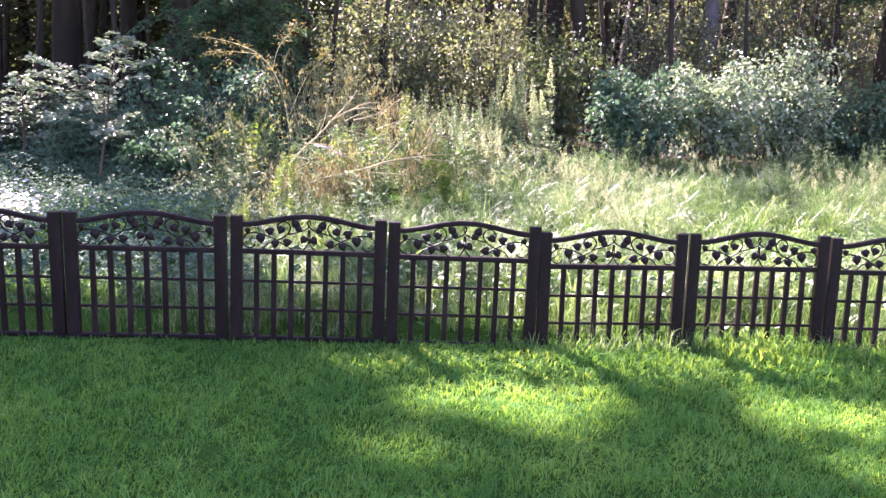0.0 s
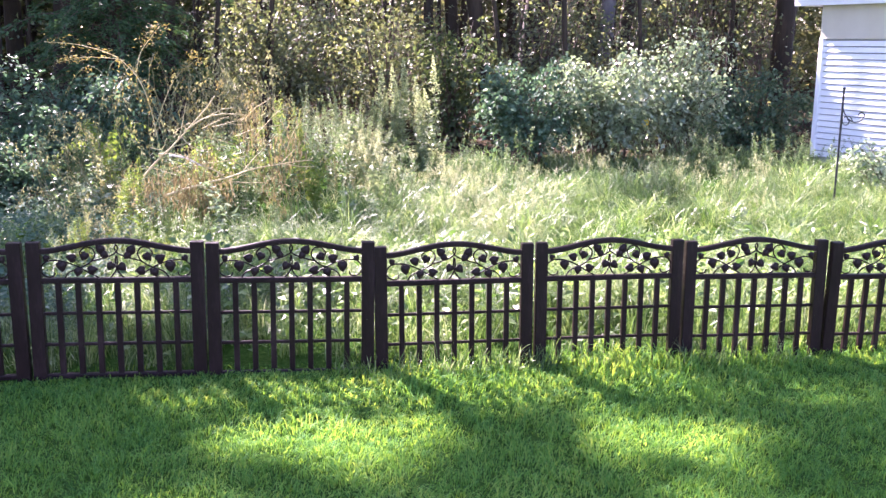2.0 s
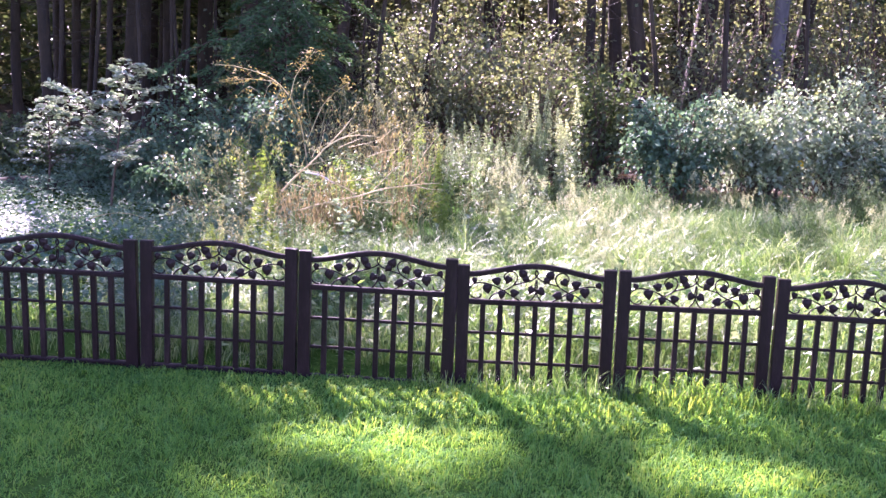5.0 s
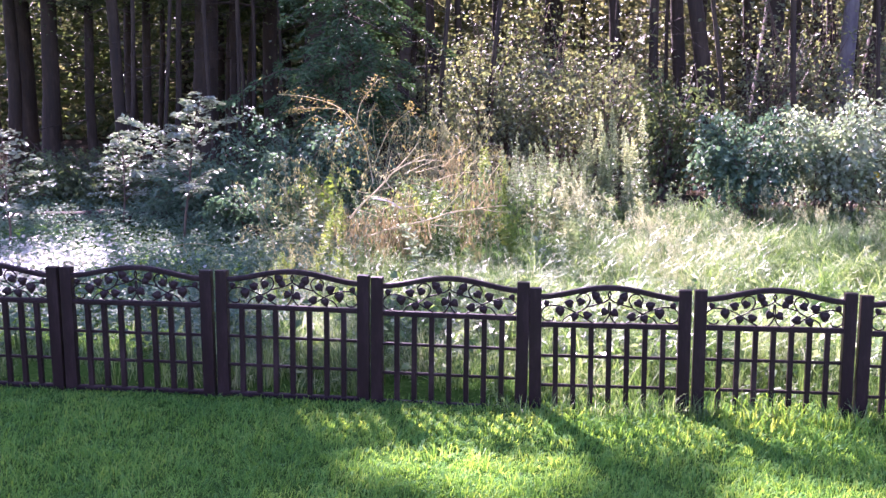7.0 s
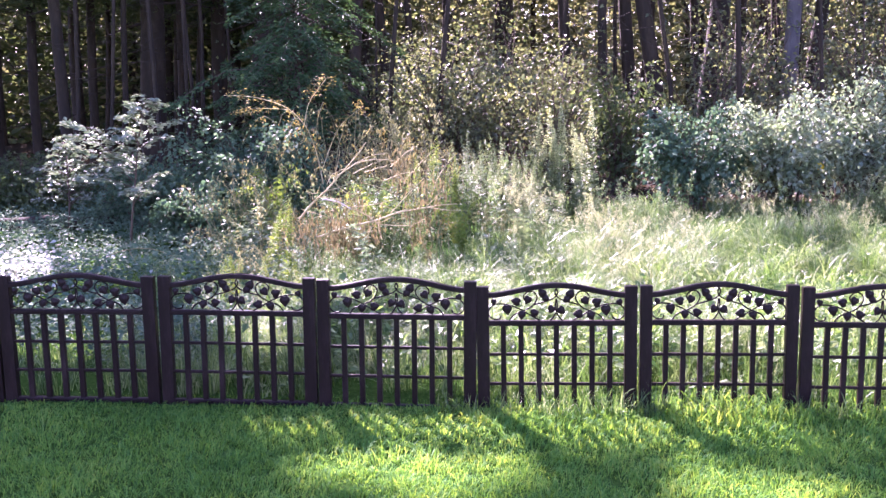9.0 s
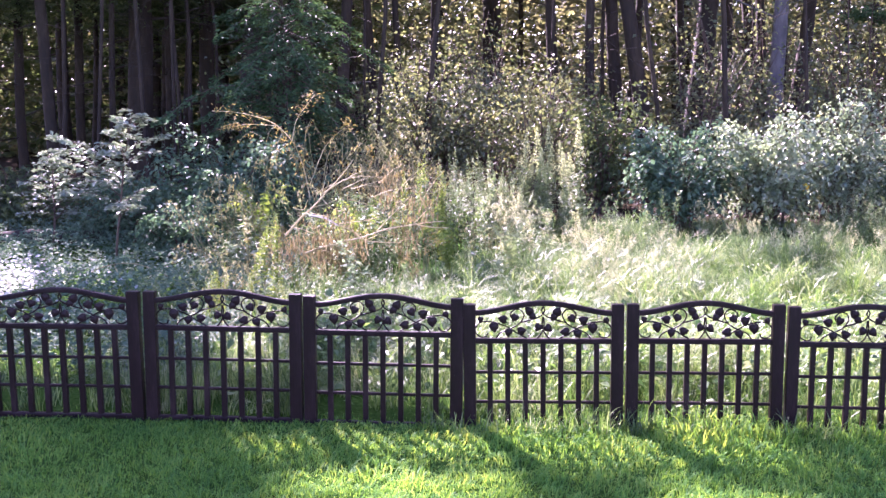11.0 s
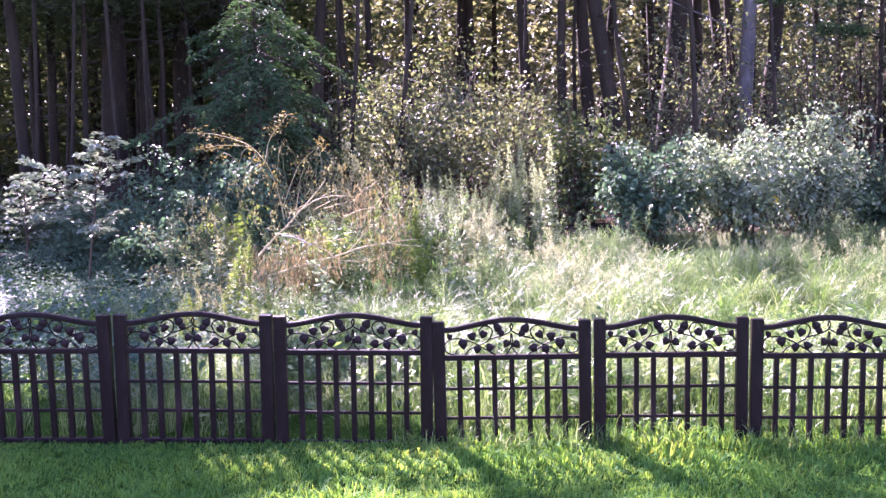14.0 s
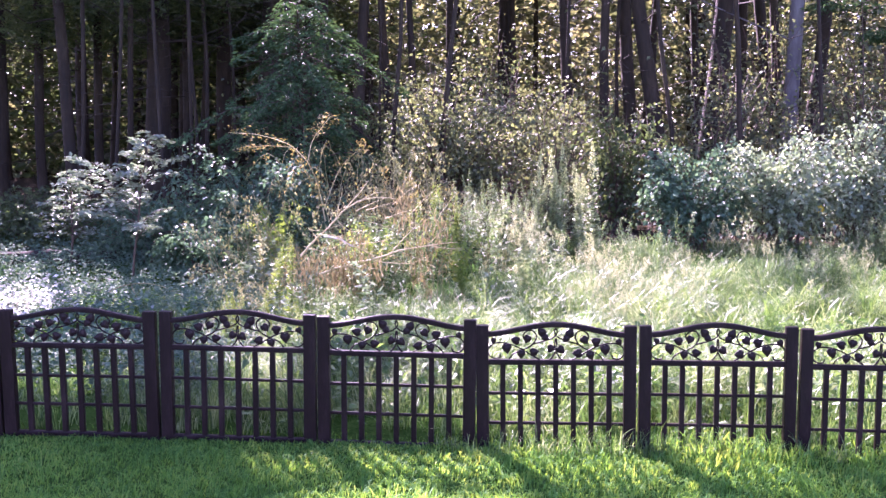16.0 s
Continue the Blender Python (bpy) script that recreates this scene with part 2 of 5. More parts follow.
# ---- mesh helpers ----
def mesh_of(name, verts, quads=None, tris=None, smooth=False):
    me = bpy.data.meshes.new(name)
    verts = np.asarray(verts, np.float32).reshape(-1, 3)
    q = np.asarray(quads if quads is not None else [], np.int32).reshape(-1, 4)
    t = np.asarray(tris if tris is not None else [], np.int32).reshape(-1, 3)
    me.vertices.add(len(verts))
    me.vertices.foreach_set("co", verts.ravel())
    me.loops.add(q.size + t.size)
    me.loops.foreach_set("vertex_index", np.r_[q.ravel(), t.ravel()].astype(np.int32))
    me.polygons.add(len(q) + len(t))
    me.polygons.foreach_set("loop_start", np.r_[np.arange(len(q)) * 4, q.size + np.arange(len(t)) * 3].astype(np.int32))
    me.polygons.foreach_set("use_smooth", np.full(len(q) + len(t), smooth))
    me.update(calc_edges=True)
    me.validate()
    return me


def mesh_part(name, me, material, parent=None, label=""):
    me.materials.append(material)
    ob = new(name, me)
    if parent is not None:
        ob.parent = parent
    return tagged(ob, label)


def part(name, bm, material, parent=None, label=""):
    me = bpy.data.meshes.new(name)
    bm.to_mesh(me)
    bm.free()
    return mesh_part(name, me, material, parent, label)


def thing(name, at, label, category, group="", turn=0.0):
    ob = new(name)
    ob.matrix_basis = pose(*at, 0, 0, turn)
    return tagged(ob, label, category, group)


def box(bm, x0, x1, y0, y1, z0, z1, bevel=0.0):
    made = bmesh.ops.create_cube(bm, size=1)["verts"]
    for v in made:
        v.co = Vector((x0 + (v.co.x + 0.5) * (x1 - x0), y0 + (v.co.y + 0.5) * (y1 - y0), z0 + (v.co.z + 0.5) * (z1 - z0)))
    if bevel:
        edges = list({e for v in made for e in v.link_edges})
        bmesh.ops.bevel(bm, geom=edges, offset=bevel, segments=2, profile=0.6, affect="EDGES")
    return bm


def tube(points, radii, sides=6):
    """A tapered tube along points: vertices and quads."""
    pts = np.asarray(points, float)
    rad = np.broadcast_to(np.asarray(radii, float), (len(pts),))
    tang = np.gradient(pts, axis=0)
    tang /= np.linalg.norm(tang, axis=1, keepdims=True) + 1e-9
    ref = np.array([0.31, 0.94, 0.11]) if abs(tang[:, 1]).max() < 0.9 else np.array([0.9, 0.1, 0.3])
    u = np.cross(tang, ref)
    u /= np.linalg.norm(u, axis=1, keepdims=True) + 1e-9
    v = np.cross(tang, u)
    ang = np.arange(sides) * 2 * math.pi / sides
    ring = u[:, None] * np.cos(ang)[None, :, None] + v[:, None] * np.sin(ang)[None, :, None]
    verts = (pts[:, None] + ring * rad[:, None, None]).reshape(-1, 3)
    i, j = np.meshgrid(np.arange(len(pts) - 1), np.arange(sides), indexing="ij")
    a, b = i * sides + j, i * sides + (j + 1) % sides
    quads = np.stack([a, b, b + sides, a + sides], -1).reshape(-1, 4)
    return verts, quads


class Soup:
    """Collects vertices and faces of many small pieces of one mesh."""

    def __init__(self):
        self.v, self.q, self.t, self.n = [], [], [], 0

    def add(self, verts, quads=None, tris=None):
        verts = np.asarray(verts).reshape(-1, 3)
        self.v.append(verts)
        if quads is not None:
            self.q.append(np.asarray(quads).reshape(-1, 4) + self.n)
        if tris is not None:
            self.t.append(np.asarray(tris).reshape(-1, 3) + self.n)
        self.n += len(verts)
        return self

    def mesh(self, name, smooth=False):
        return mesh_of(name, np.concatenate(self.v), np.concatenate(self.q) if self.q else None, np.concatenate(self.t) if self.t else None, smooth)


def unit(a):
    return a / (np.linalg.norm(a, axis=-1, keepdims=True) + 1e-9)


def leaves(rng, centres, size, up=1.0, width=0.32, droop=0.2, out=None, face=0.0, base=None, jitter=0.7):
    """Folded, pointed leaves at the given centres, turned a little to the open lawn by face: vertices and quads."""
    c = np.asarray(centres, float)
    n = len(c)
    size = np.broadcast_to(np.asarray(size, float), (n,)) * rng.uniform(0.65, 1.3, n)
    ang = rng.uniform(0, 2 * math.pi, n)
    axis = np.stack([np.cos(ang), np.sin(ang), rng.normal(-droop, 0.35, n)], -1)
    if out is not None:
        axis = axis * 0.6 + out
    axis = unit(axis)
    nrm = unit((np.array([0, -face * up, up]) if base is None else base) + rng.normal(0, jitter, (n, 3)))
    side = unit(np.cross(nrm, axis))
    nrm = np.cross(axis, side)
    s = size[:, None]
    w = width * rng.uniform(0.8, 1.2, n)[:, None]
    base, tip = c - axis * s * 0.5, c + axis * s * 0.5 - nrm * s * 0.1
    left, right = c - axis * s * 0.05 + side * s * w + nrm * s * 0.1, c - axis * s * 0.05 - side * s * w + nrm * s * 0.1
    verts = np.stack([base, right, tip, left], 1).reshape(-1, 3)
    return verts, np.arange(4 * n).reshape(-1, 4)


def blades(rng, roots, height, width, bend, heading=None):
    """Grass blades that bow over: vertices, quads and tris."""
    p = np.asarray(roots, float)
    n = len(p)
    h = np.broadcast_to(np.asarray(height, float), (n,))
    w = np.broadcast_to(np.asarray(width, float), (n,)) * rng.uniform(0.7, 1.3, n)
    a = rng.uniform(0, 2 * math.pi, n) if heading is None else heading
    way = np.stack([np.cos(a), np.sin(a), np.zeros(n)], -1)
    twist = a + rng.normal(0, 0.9, n) + math.pi / 2
    side = np.stack([np.cos(twist), np.sin(twist), np.zeros(n)], -1) * w[:, None] / 2
    b = np.broadcast_to(np.asarray(bend, float), (n,)) * rng.uniform(0.4, 1.6, n)
    up = np.array([0, 0, 1.0])
    m1 = p + up * (h * 0.5)[:, None] + way * (h * b * 0.18)[:, None]
    m2 = p + up * (h * (0.88 - 0.12 * b))[:, None] + way * (h * b * 0.5)[:, None]
    tip = p + up * (h * (1 - 0.38 * b))[:, None] + way * (h * b * 0.95)[:, None]
    verts = np.stack([p - side, p + side, m1 + side * 0.95, m1 - side * 0.95, m2 + side * 0.65, m2 - side * 0.65, tip], 1).reshape(-1, 3)
    k = np.arange(n)[:, None] * 7
    quads = np.concatenate([k + [[0, 1, 2, 3]], k + [[3, 2, 4, 5]]])
    tris = k + [[5, 4, 6]]
    return verts, quads, tris


def arc_blades(rng, roots, length, width, tilt, bend, heading, segs=5):
    """Long blades that leave the root at a tilt and curl over along an arc: vertices, quads and tris."""
    p = np.asarray(roots, float).copy()
    n = len(p)
    length, tilt, bend = (np.broadcast_to(np.asarray(k, float), (n,)) for k in (length, tilt, bend))
    w = np.broadcast_to(np.asarray(width, float), (n,)) * rng.uniform(0.7, 1.3, n)
    way = np.stack([np.cos(heading), np.sin(heading), np.zeros(n)], -1)
    face = heading + math.pi / 2 + rng.normal(0, 0.5, n)
    side = np.stack([np.cos(face), np.sin(face), rng.normal(0, 0.25, n)], -1) * w[:, None] / 2
    rows = []
    for k in range(segs):
        taper = 1 - 0.75 * (k / segs) ** 2
        rows += [p - side * taper, p + side * taper]
        a = tilt + bend * ((k + 0.5) / segs) ** 1.4
        p = p + (way * np.sin(a)[:, None] + np.array([0, 0, 1.0]) * np.cos(a)[:, None]) * (length / segs)[:, None]
    rows.append(p)
    verts = np.stack(rows, 1).reshape(-1, 3)
    b = np.arange(n)[:, None] * (2 * segs + 1)
    quads = np.concatenate([b + [[2 * k, 2 * k + 1, 2 * k + 3, 2 * k + 2]] for k in range(segs - 1)])
    tris = b + [[2 * segs - 2, 2 * segs - 1, 2 * segs]]
    return verts, quads, tris


def tufts(rng, hubs, per, length, width, lean=None, spread=0.035, bend=(0.5, 1.9)):
    """Bunches of long arching grass, one at each hub; lean: a heading that most blades share."""
    hubs = np.asarray(hubs, float)
    m = len(hubs)
    big = rng.uniform(0.65, 1.2, m)
    count = np.maximum((per * big).astype(int), 3)
    who = np.repeat(np.arange(m), count)
    n = len(who)
    comb = rng.uniform(0, 2 * math.pi, m) if lean is None else np.where(rng.random(m) < 0.6, lean, lean + math.pi) + rng.normal(0, 0.7, m)
    heading = np.where(rng.random(n) < 0.55, comb[who] + rng.normal(0, 0.5, n), rng.uniform(0, 2 * math.pi, n))
    root = hubs[who, :2] + rng.normal(0, spread, (n, 2))
    roots = np.stack([root[:, 0], root[:, 1], land(root[:, 0], root[:, 1]) - 0.02], -1)
    size = np.broadcast_to(np.asarray(length, float), (m,))[who] * big[who] * rng.uniform(0.45, 1.1, n)
    return arc_blades(rng, roots, size, width, np.abs(rng.normal(0.1, 0.16, n)), rng.uniform(*bend, n), heading)


def smooth_path(pts, n=10):
    p = np.asarray(pts, float)
    t = np.linspace(0, len(p) - 1, n * (len(p) - 1) + 1)
    out = []
    for u in t:
        i = min(int(u), len(p) - 2)
        f = u - i
        p0, p1, p2, p3 = p[max(i - 1, 0)], p[i], p[i + 1], p[min(i + 2, len(p) - 1)]
        out.append(0.5 * (2 * p1 + (p2 - p0) * f + (2 * p0 - 5 * p1 + 4 * p2 - p3) * f**2 + (3 * p1 - p0 - 3 * p2 + p3) * f**3))
    return np.array(out)


# ---- ground ----
def ground():
    xs = np.concatenate([np.linspace(-420, -16, 14), np.linspace(-14, 15, 59), np.linspace(18, 420, 14)])
    ys = np.concatenate([np.linspace(-300, -9, 12), np.linspace(-8, 24, 81), np.linspace(27, 520, 18)])
    x, y = np.meshgrid(xs, ys)
    z = land(x, y)
    near = (abs(x) < 15) & (y > -8.5) & (y < 24)
    bumps = np.array([noise.noise(Vector((a * 0.8, b * 0.8, 0))) for a, b in zip(x.ravel(), y.ravel())]).reshape(x.shape)
    z = z + np.where(near, bumps * np.where(y < 0.4, 0.008, 0.05), 0)
    nx = len(xs)
    i, j = np.meshgrid(np.arange(len(ys) - 1), np.arange(nx - 1), indexing="ij")
    a = i * nx + j
    q = np.stack([a, a + 1, a + nx + 1, a + nx], -1)
    ob = mesh_part("ground", mesh_of("ground", np.stack([x, y, z], -1), q, None, True), M_GROUND)
    tagged(ob, "green turf and brown leaf litter on gently rising ground", "ground", kind="structure")


ground()


# ---- wood: tall trees ----
# Sunlit openings that the crowns leave on the ground: x, y, half width, half depth.
OPEN = [
    (0.73, -1.03, 0, 0.48, 0.25), (0.1, -1.58, 0, 0.22, 0.12), (2.23, -1.17, 0, 0.4, 0.22), (2.21, -1.71, 0, 0.26, 0.18),
    (-0.16, -0.36, 0, 0.15, 0.12), (0.62, -0.37, 0, 0.4, 0.16), (1.25, -0.24, 0, 0.3, 0.14), (2.26, -0.12, 0, 0.44, 0.2),
    (-0.65, -1.66, 0, 0.09, 0.045), (3.46, -1.85, 0, 0.3, 0.22), (3.2, 2.1, 0.29, 2.0, 1.5), (1.75, 1.0, 0.3, 0.75, 0.8),
    (5.8, 4.3, 0.35, 1.3, 0.9), (5.4, 3.5, 0.3, 0.9, 0.7), (-4.3, 2.9, 0.25, 1.0, 0.9), (-3.3, 1.4, 0.15, 0.55, 0.5), (-0.45, 3.9, 0.75, 0.75, 0.9),
]
OPEN += [
    (1.5, 0.0, 0.55, 0.9, 0.14), (2.7, 0.0, 0.6, 0.6, 0.14), (-0.5, 0.0, 0.66, 0.3, 0.08), (0.45, 0.1, 0.58, 0.4, 0.1),
    (1.4, 6.9, 1.2, 1.0, 0.7), (2.4, 4.6, 0.7, 0.9, 1.0), (3.6, 6.2, 0.6, 1.2, 0.6), (-0.5, 6.3, 1.2, 0.65, 0.5), (-1.8, 6.1, 1.6, 0.4, 0.3), (-0.9, 8.3, 1.3, 0.8, 0.7),
    (-3.4, 5.0, 1.15, 0.5, 0.5), (-2.85, 5.0, 1.6, 0.26, 0.26), (-2.55, 5.0, 0.85, 0.3, 0.12), (-2.2, 6.5, 1.55, 0.7, 0.32), (-1.5, 6.4, 1.3, 0.22, 0.2),
    (4.75, 8.1, 1.6, 1.25, 0.75), (5.9, 8.6, 1.9, 0.7, 0.7), (7.75, 7.7, 1.4, 0.6, 0.5), (0.6, 11.2, 2.1, 1.8, 1.0), (4.0, 11.2, 2.2, 1.0, 0.6), (-4.7, 4.2, 0.9, 0.8, 0.8),
    (-1.0, 2.4, 0.3, 0.45, 0.4), (-0.6, 1.1, 0.3, 0.22, 0.22), (-0.95, 1.6, 0.3, 0.25, 0.25), (-2.1, 1.4, 0.2, 0.4, 0.35), (0.5, 0.8, 0.25, 0.3, 0.3), (1.8, 0.5, 0.12, 0.9, 0.4), (0.7, 2.0, 0.4, 0.4, 0.35), (-1.55, 4.4, 0.95, 0.3, 0.35),
]


def shades(p):
    """Which crown leaves stay: those whose shadow falls outside the openings."""
    s = np.array(SUN)
    lit = np.zeros(len(p))
    for x, y, z, rx, ry in OPEN:
        d = (p[:, 2] - z - float(land(x, y))) / s[2]
        gx, gy = p[:, 0] - s[0] * d, p[:, 1] - s[1] * d
        lit = np.maximum(lit, 1.56 - ((gx - x) / rx) ** 2 * 0.5 - ((gy - y) / ry) ** 2 * 0.5)
    d = (p[:, 2] - 1.6) / s[2]
    gx, gy = p[:, 0] - s[0] * d, p[:, 1] - s[1] * d
    fleck = np.array([noise.noise(Vector((a * 0.75, b * 0.75, 4.0))) for a, b in zip(gx, gy)])
    lit = np.maximum(lit, np.where((gy > 7.5) & (gx > -1.7) & (fleck > np.where(gx < 2.6, -0.15, -0.05)), 1.0, np.where((gy > 5.2) & (gx > -7.0) & (gy < 8.8) & (fleck > 0.12), 1.0, 0.0)))
    return RNG.uniform(0.45, 0.7, len(p)) > lit


TREES = [
    (-7.58, 13, 0.106, -0.027), (-9.81, 16, 0.099, 0.065), (-8.94, 17, 0.097, 0.045), (-6.97, 14, 0.056, 0.041), (-7.12, 16, 0.26, 0.044),
    (-8.43, 21, 0.069, 0.065), (-7.04, 18, 0.088, 0.054), (-6.67, 20, 0.191, 0.032), (-4.94, 17, 0.233, 0.072), (-3.82, 18, 0.149, 0.035),
    (-2.76, 16, 0.124, 0.092), (-2.04, 19, 0.106, -0.048), (-1.48, 18, 0.081, -0.04), (-0.89, 21, 0.107, -0.004), (2.17, 17, 0.123, -0.028),
    (2.74, 14, 0.09, -0.015), (3.41, 15.5, 0.133, -0.045), (3.99, 14, 0.146, -0.154),
]
TREES += [
    (5.58, 20, 0.103, -0.039), (4.79, 15, 0.201, 0.099), (6.25, 18, 0.122, -0.031), (6.63, 17, 0.13, -0.093), (6.61, 16, 0.093, -0.055),
    (6.76, 15, 0.13, 0.114), (9.3, 17, 0.097, -0.047), (10.75, 20, 0.088, -0.046), (-8.06, 22, 0.095, 0.076), (-9.98, 20, 0.066, 0.064),
    (-5.99, 24, 0.094, 0.031), (0.85, 23, 0.107, -0.018), (1.52, 26, 0.091, 0.002), (4.86, 24, 0.102, 0.022), (9.4, 13, 0.181, 0.0),
]
GREY_TREE = (6.02, 13.5, 0.131, 0.037)


def tree(rng, x, y, r, lean, bark, label, top=17.0, low=5.6, n_leaf=1500, near=True):
    z0 = float(land(x, y))
    t = thing("tree", (x, y, z0), label, "tree", "trees of the wood")
    zs = np.array([-0.2, 0.05, 0.25, 0.7, 1.6, 3, 4.5, 6.5, 9, 12, top])
    wob = np.cumsum(rng.normal(0, 0.03, (len(zs), 2)), 0)
    pts = np.stack([lean * zs + wob[:, 0], wob[:, 1], zs], -1)
    rad = r * np.interp(zs, [-0.2, 0.05, 0.3, 3, 7, top], [1.7, 1.45, 1.12, 1.0, 0.7, 0.08])
    v, q = tube(pts, rad, 10)
    mesh_part("trunk", mesh_of("trunk", v, q, None, True), bark, t)
    limbs = Soup()
    for _ in range(9):
        h = rng.uniform(low - 2.6, top * 0.8)
        a = rng.uniform(0, 2 * math.pi)
        n = rng.uniform(1.2, 2.8)
        start = np.array([np.interp(h, zs, pts[:, 0]), np.interp(h, zs, pts[:, 1]), h])
        end = start + n * np.array([math.cos(a), math.sin(a), rng.uniform(-0.15, 0.5)])
        mid = (start + end) / 2 + [0, 0, rng.uniform(-0.25, 0.1)]
        v, q = tube([start, mid, end], [r * 0.17, r * 0.1, 0.008], 5)
        if near:
            mesh_part("limb", mesh_of("limb", v, q, None, True), bark, t)
        else:
            limbs.add(v, q)
    if not near:
        tagged(mesh_part("limb", limbs.mesh("limb", True), bark, t), kind="stuff")
    k = 36
    h = rng.uniform(low, top, k)
    a = rng.uniform(0, 2 * math.pi, k)
    d = rng.uniform(0.2, 1.0, k) ** 0.6 * np.interp(h, [low, low + 3, top], [1.6, 3.0, 0.6])
    hubs = np.stack([lean * h + d * np.cos(a), d * np.sin(a), h], -1)
    c = hubs[rng.integers(0, k, n_leaf)] + rng.normal(0, 1, (n_leaf, 3)) * [0.55, 0.55, 0.3]
    c = c[shades(c + [x, y, z0])]
    c = c[c[:, 2] > low - 1.0]
    seen = c[:, 2] < 7.5 + max(0.0, (y - 14) * 0.12)
    fine = np.repeat(c[seen], 11, 0)
    fine = fine + rng.normal(0, 1, fine.shape) * [0.27, 0.27, 0.07]
    soup = Soup().add(*leaves(rng, c[~seen], 0.42, 0.8, 0.34))
    if len(fine):
        keep = shades(fine + [x, y, z0])
        lean_of = np.repeat(np.array([0, 0, 1.0]) + rng.normal(0, 0.55, (len(fine) // 11, 3)), 11, 0)
        soup.add(*leaves(rng, fine[keep], 0.085 + 0.003 * y, 1.2, 0.2, 0.2, None, 0.0, lean_of[keep], 0.3))
    # crowns on the left always take the dark leaf, painting the shade in
    tagged(mesh_part("crown", soup.mesh("crown"), M_DARK if x < -3.5 or rng.random() < 0.55 else M_GREEN, t), kind="stuff")
    return t


for n, row in enumerate(TREES):
    low = 3.4 if row[0] < -4 else 4.2 if row[0] > 5.5 else 5.2
    tree(RNG, *row, M_BARK, "tall forest tree with dark furrowed bark in leaf litter", 17.0, low + RNG.uniform(0, 1.0), 1700)
tree(RNG, *GREY_TREE, M_GREYBARK, "tall tree with smooth pale grey bark behind the shrubs")
for n in range(24):
    y = RNG.uniform(10.5, 17)
    x = RNG.uniform(-1, 1) * (2.5 + 0.45 * y) + 0.3
    tree(RNG, round(x, 2), round(y, 2), RNG.uniform(0.022, 0.045), RNG.normal(0, 0.05), M_BARK, "thin young forest tree with a bare dark stem", 9.0, 4.4, 160, False)
# mostly unseen trees along the wood's edge past the saplings, added for lawn shade
for n in range(12):
    tree(RNG, round(RNG.uniform(-17, -9.5), 2), round(RNG.uniform(8.5, 18), 2), RNG.uniform(0.1, 0.2), RNG.normal(0, 0.03), M_BARK, "tall forest tree added at the side for lawn shade", 17.0, 5.5, 1900, False)
# deeper rows of the wood
for n in range(46):
    y = RNG.uniform(19, 42)
    x = RNG.uniform(-1, 1) * (5 + 0.55 * y) + 0.5
    tree(RNG, round(x, 2), round(y, 2), RNG.uniform(0.07, 0.19), RNG.normal(0, 0.03), M_BARK, "distant slender forest tree with dark bark", RNG.uniform(14, 19), RNG.uniform(2.6, 5.0) if x < -2 else RNG.uniform(4.5, 7.5), 1000, False)


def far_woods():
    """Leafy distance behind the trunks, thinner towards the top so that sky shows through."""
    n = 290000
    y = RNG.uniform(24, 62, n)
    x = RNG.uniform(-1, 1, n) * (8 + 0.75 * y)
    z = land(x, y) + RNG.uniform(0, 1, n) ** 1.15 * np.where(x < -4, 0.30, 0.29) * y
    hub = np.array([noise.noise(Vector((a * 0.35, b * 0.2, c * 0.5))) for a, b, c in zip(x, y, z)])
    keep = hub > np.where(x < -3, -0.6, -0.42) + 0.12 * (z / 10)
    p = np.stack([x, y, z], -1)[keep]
    # on the left, half is dark conifer foliage: shade put into the colour
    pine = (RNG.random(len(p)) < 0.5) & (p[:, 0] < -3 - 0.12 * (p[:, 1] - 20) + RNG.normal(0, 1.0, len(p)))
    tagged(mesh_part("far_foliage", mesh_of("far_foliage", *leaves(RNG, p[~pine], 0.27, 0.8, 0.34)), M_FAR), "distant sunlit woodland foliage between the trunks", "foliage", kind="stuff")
    tagged(mesh_part("far_conifers", mesh_of("far_conifers", *leaves(RNG, p[pine], 0.36, 0.8, 0.3)), M_DARK), "distant conifer foliage between the trunks, darkened for the shaded left", "foliage", kind="stuff")
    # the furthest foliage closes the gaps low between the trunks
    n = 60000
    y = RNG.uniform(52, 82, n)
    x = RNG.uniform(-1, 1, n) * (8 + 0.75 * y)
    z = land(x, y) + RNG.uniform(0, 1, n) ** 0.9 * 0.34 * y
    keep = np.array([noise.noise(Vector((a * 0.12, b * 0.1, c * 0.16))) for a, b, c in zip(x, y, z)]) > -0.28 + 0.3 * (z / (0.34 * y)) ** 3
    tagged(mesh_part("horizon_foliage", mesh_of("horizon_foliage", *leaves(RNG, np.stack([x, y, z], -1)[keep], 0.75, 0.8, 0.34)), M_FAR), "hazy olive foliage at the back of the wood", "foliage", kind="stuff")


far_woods()


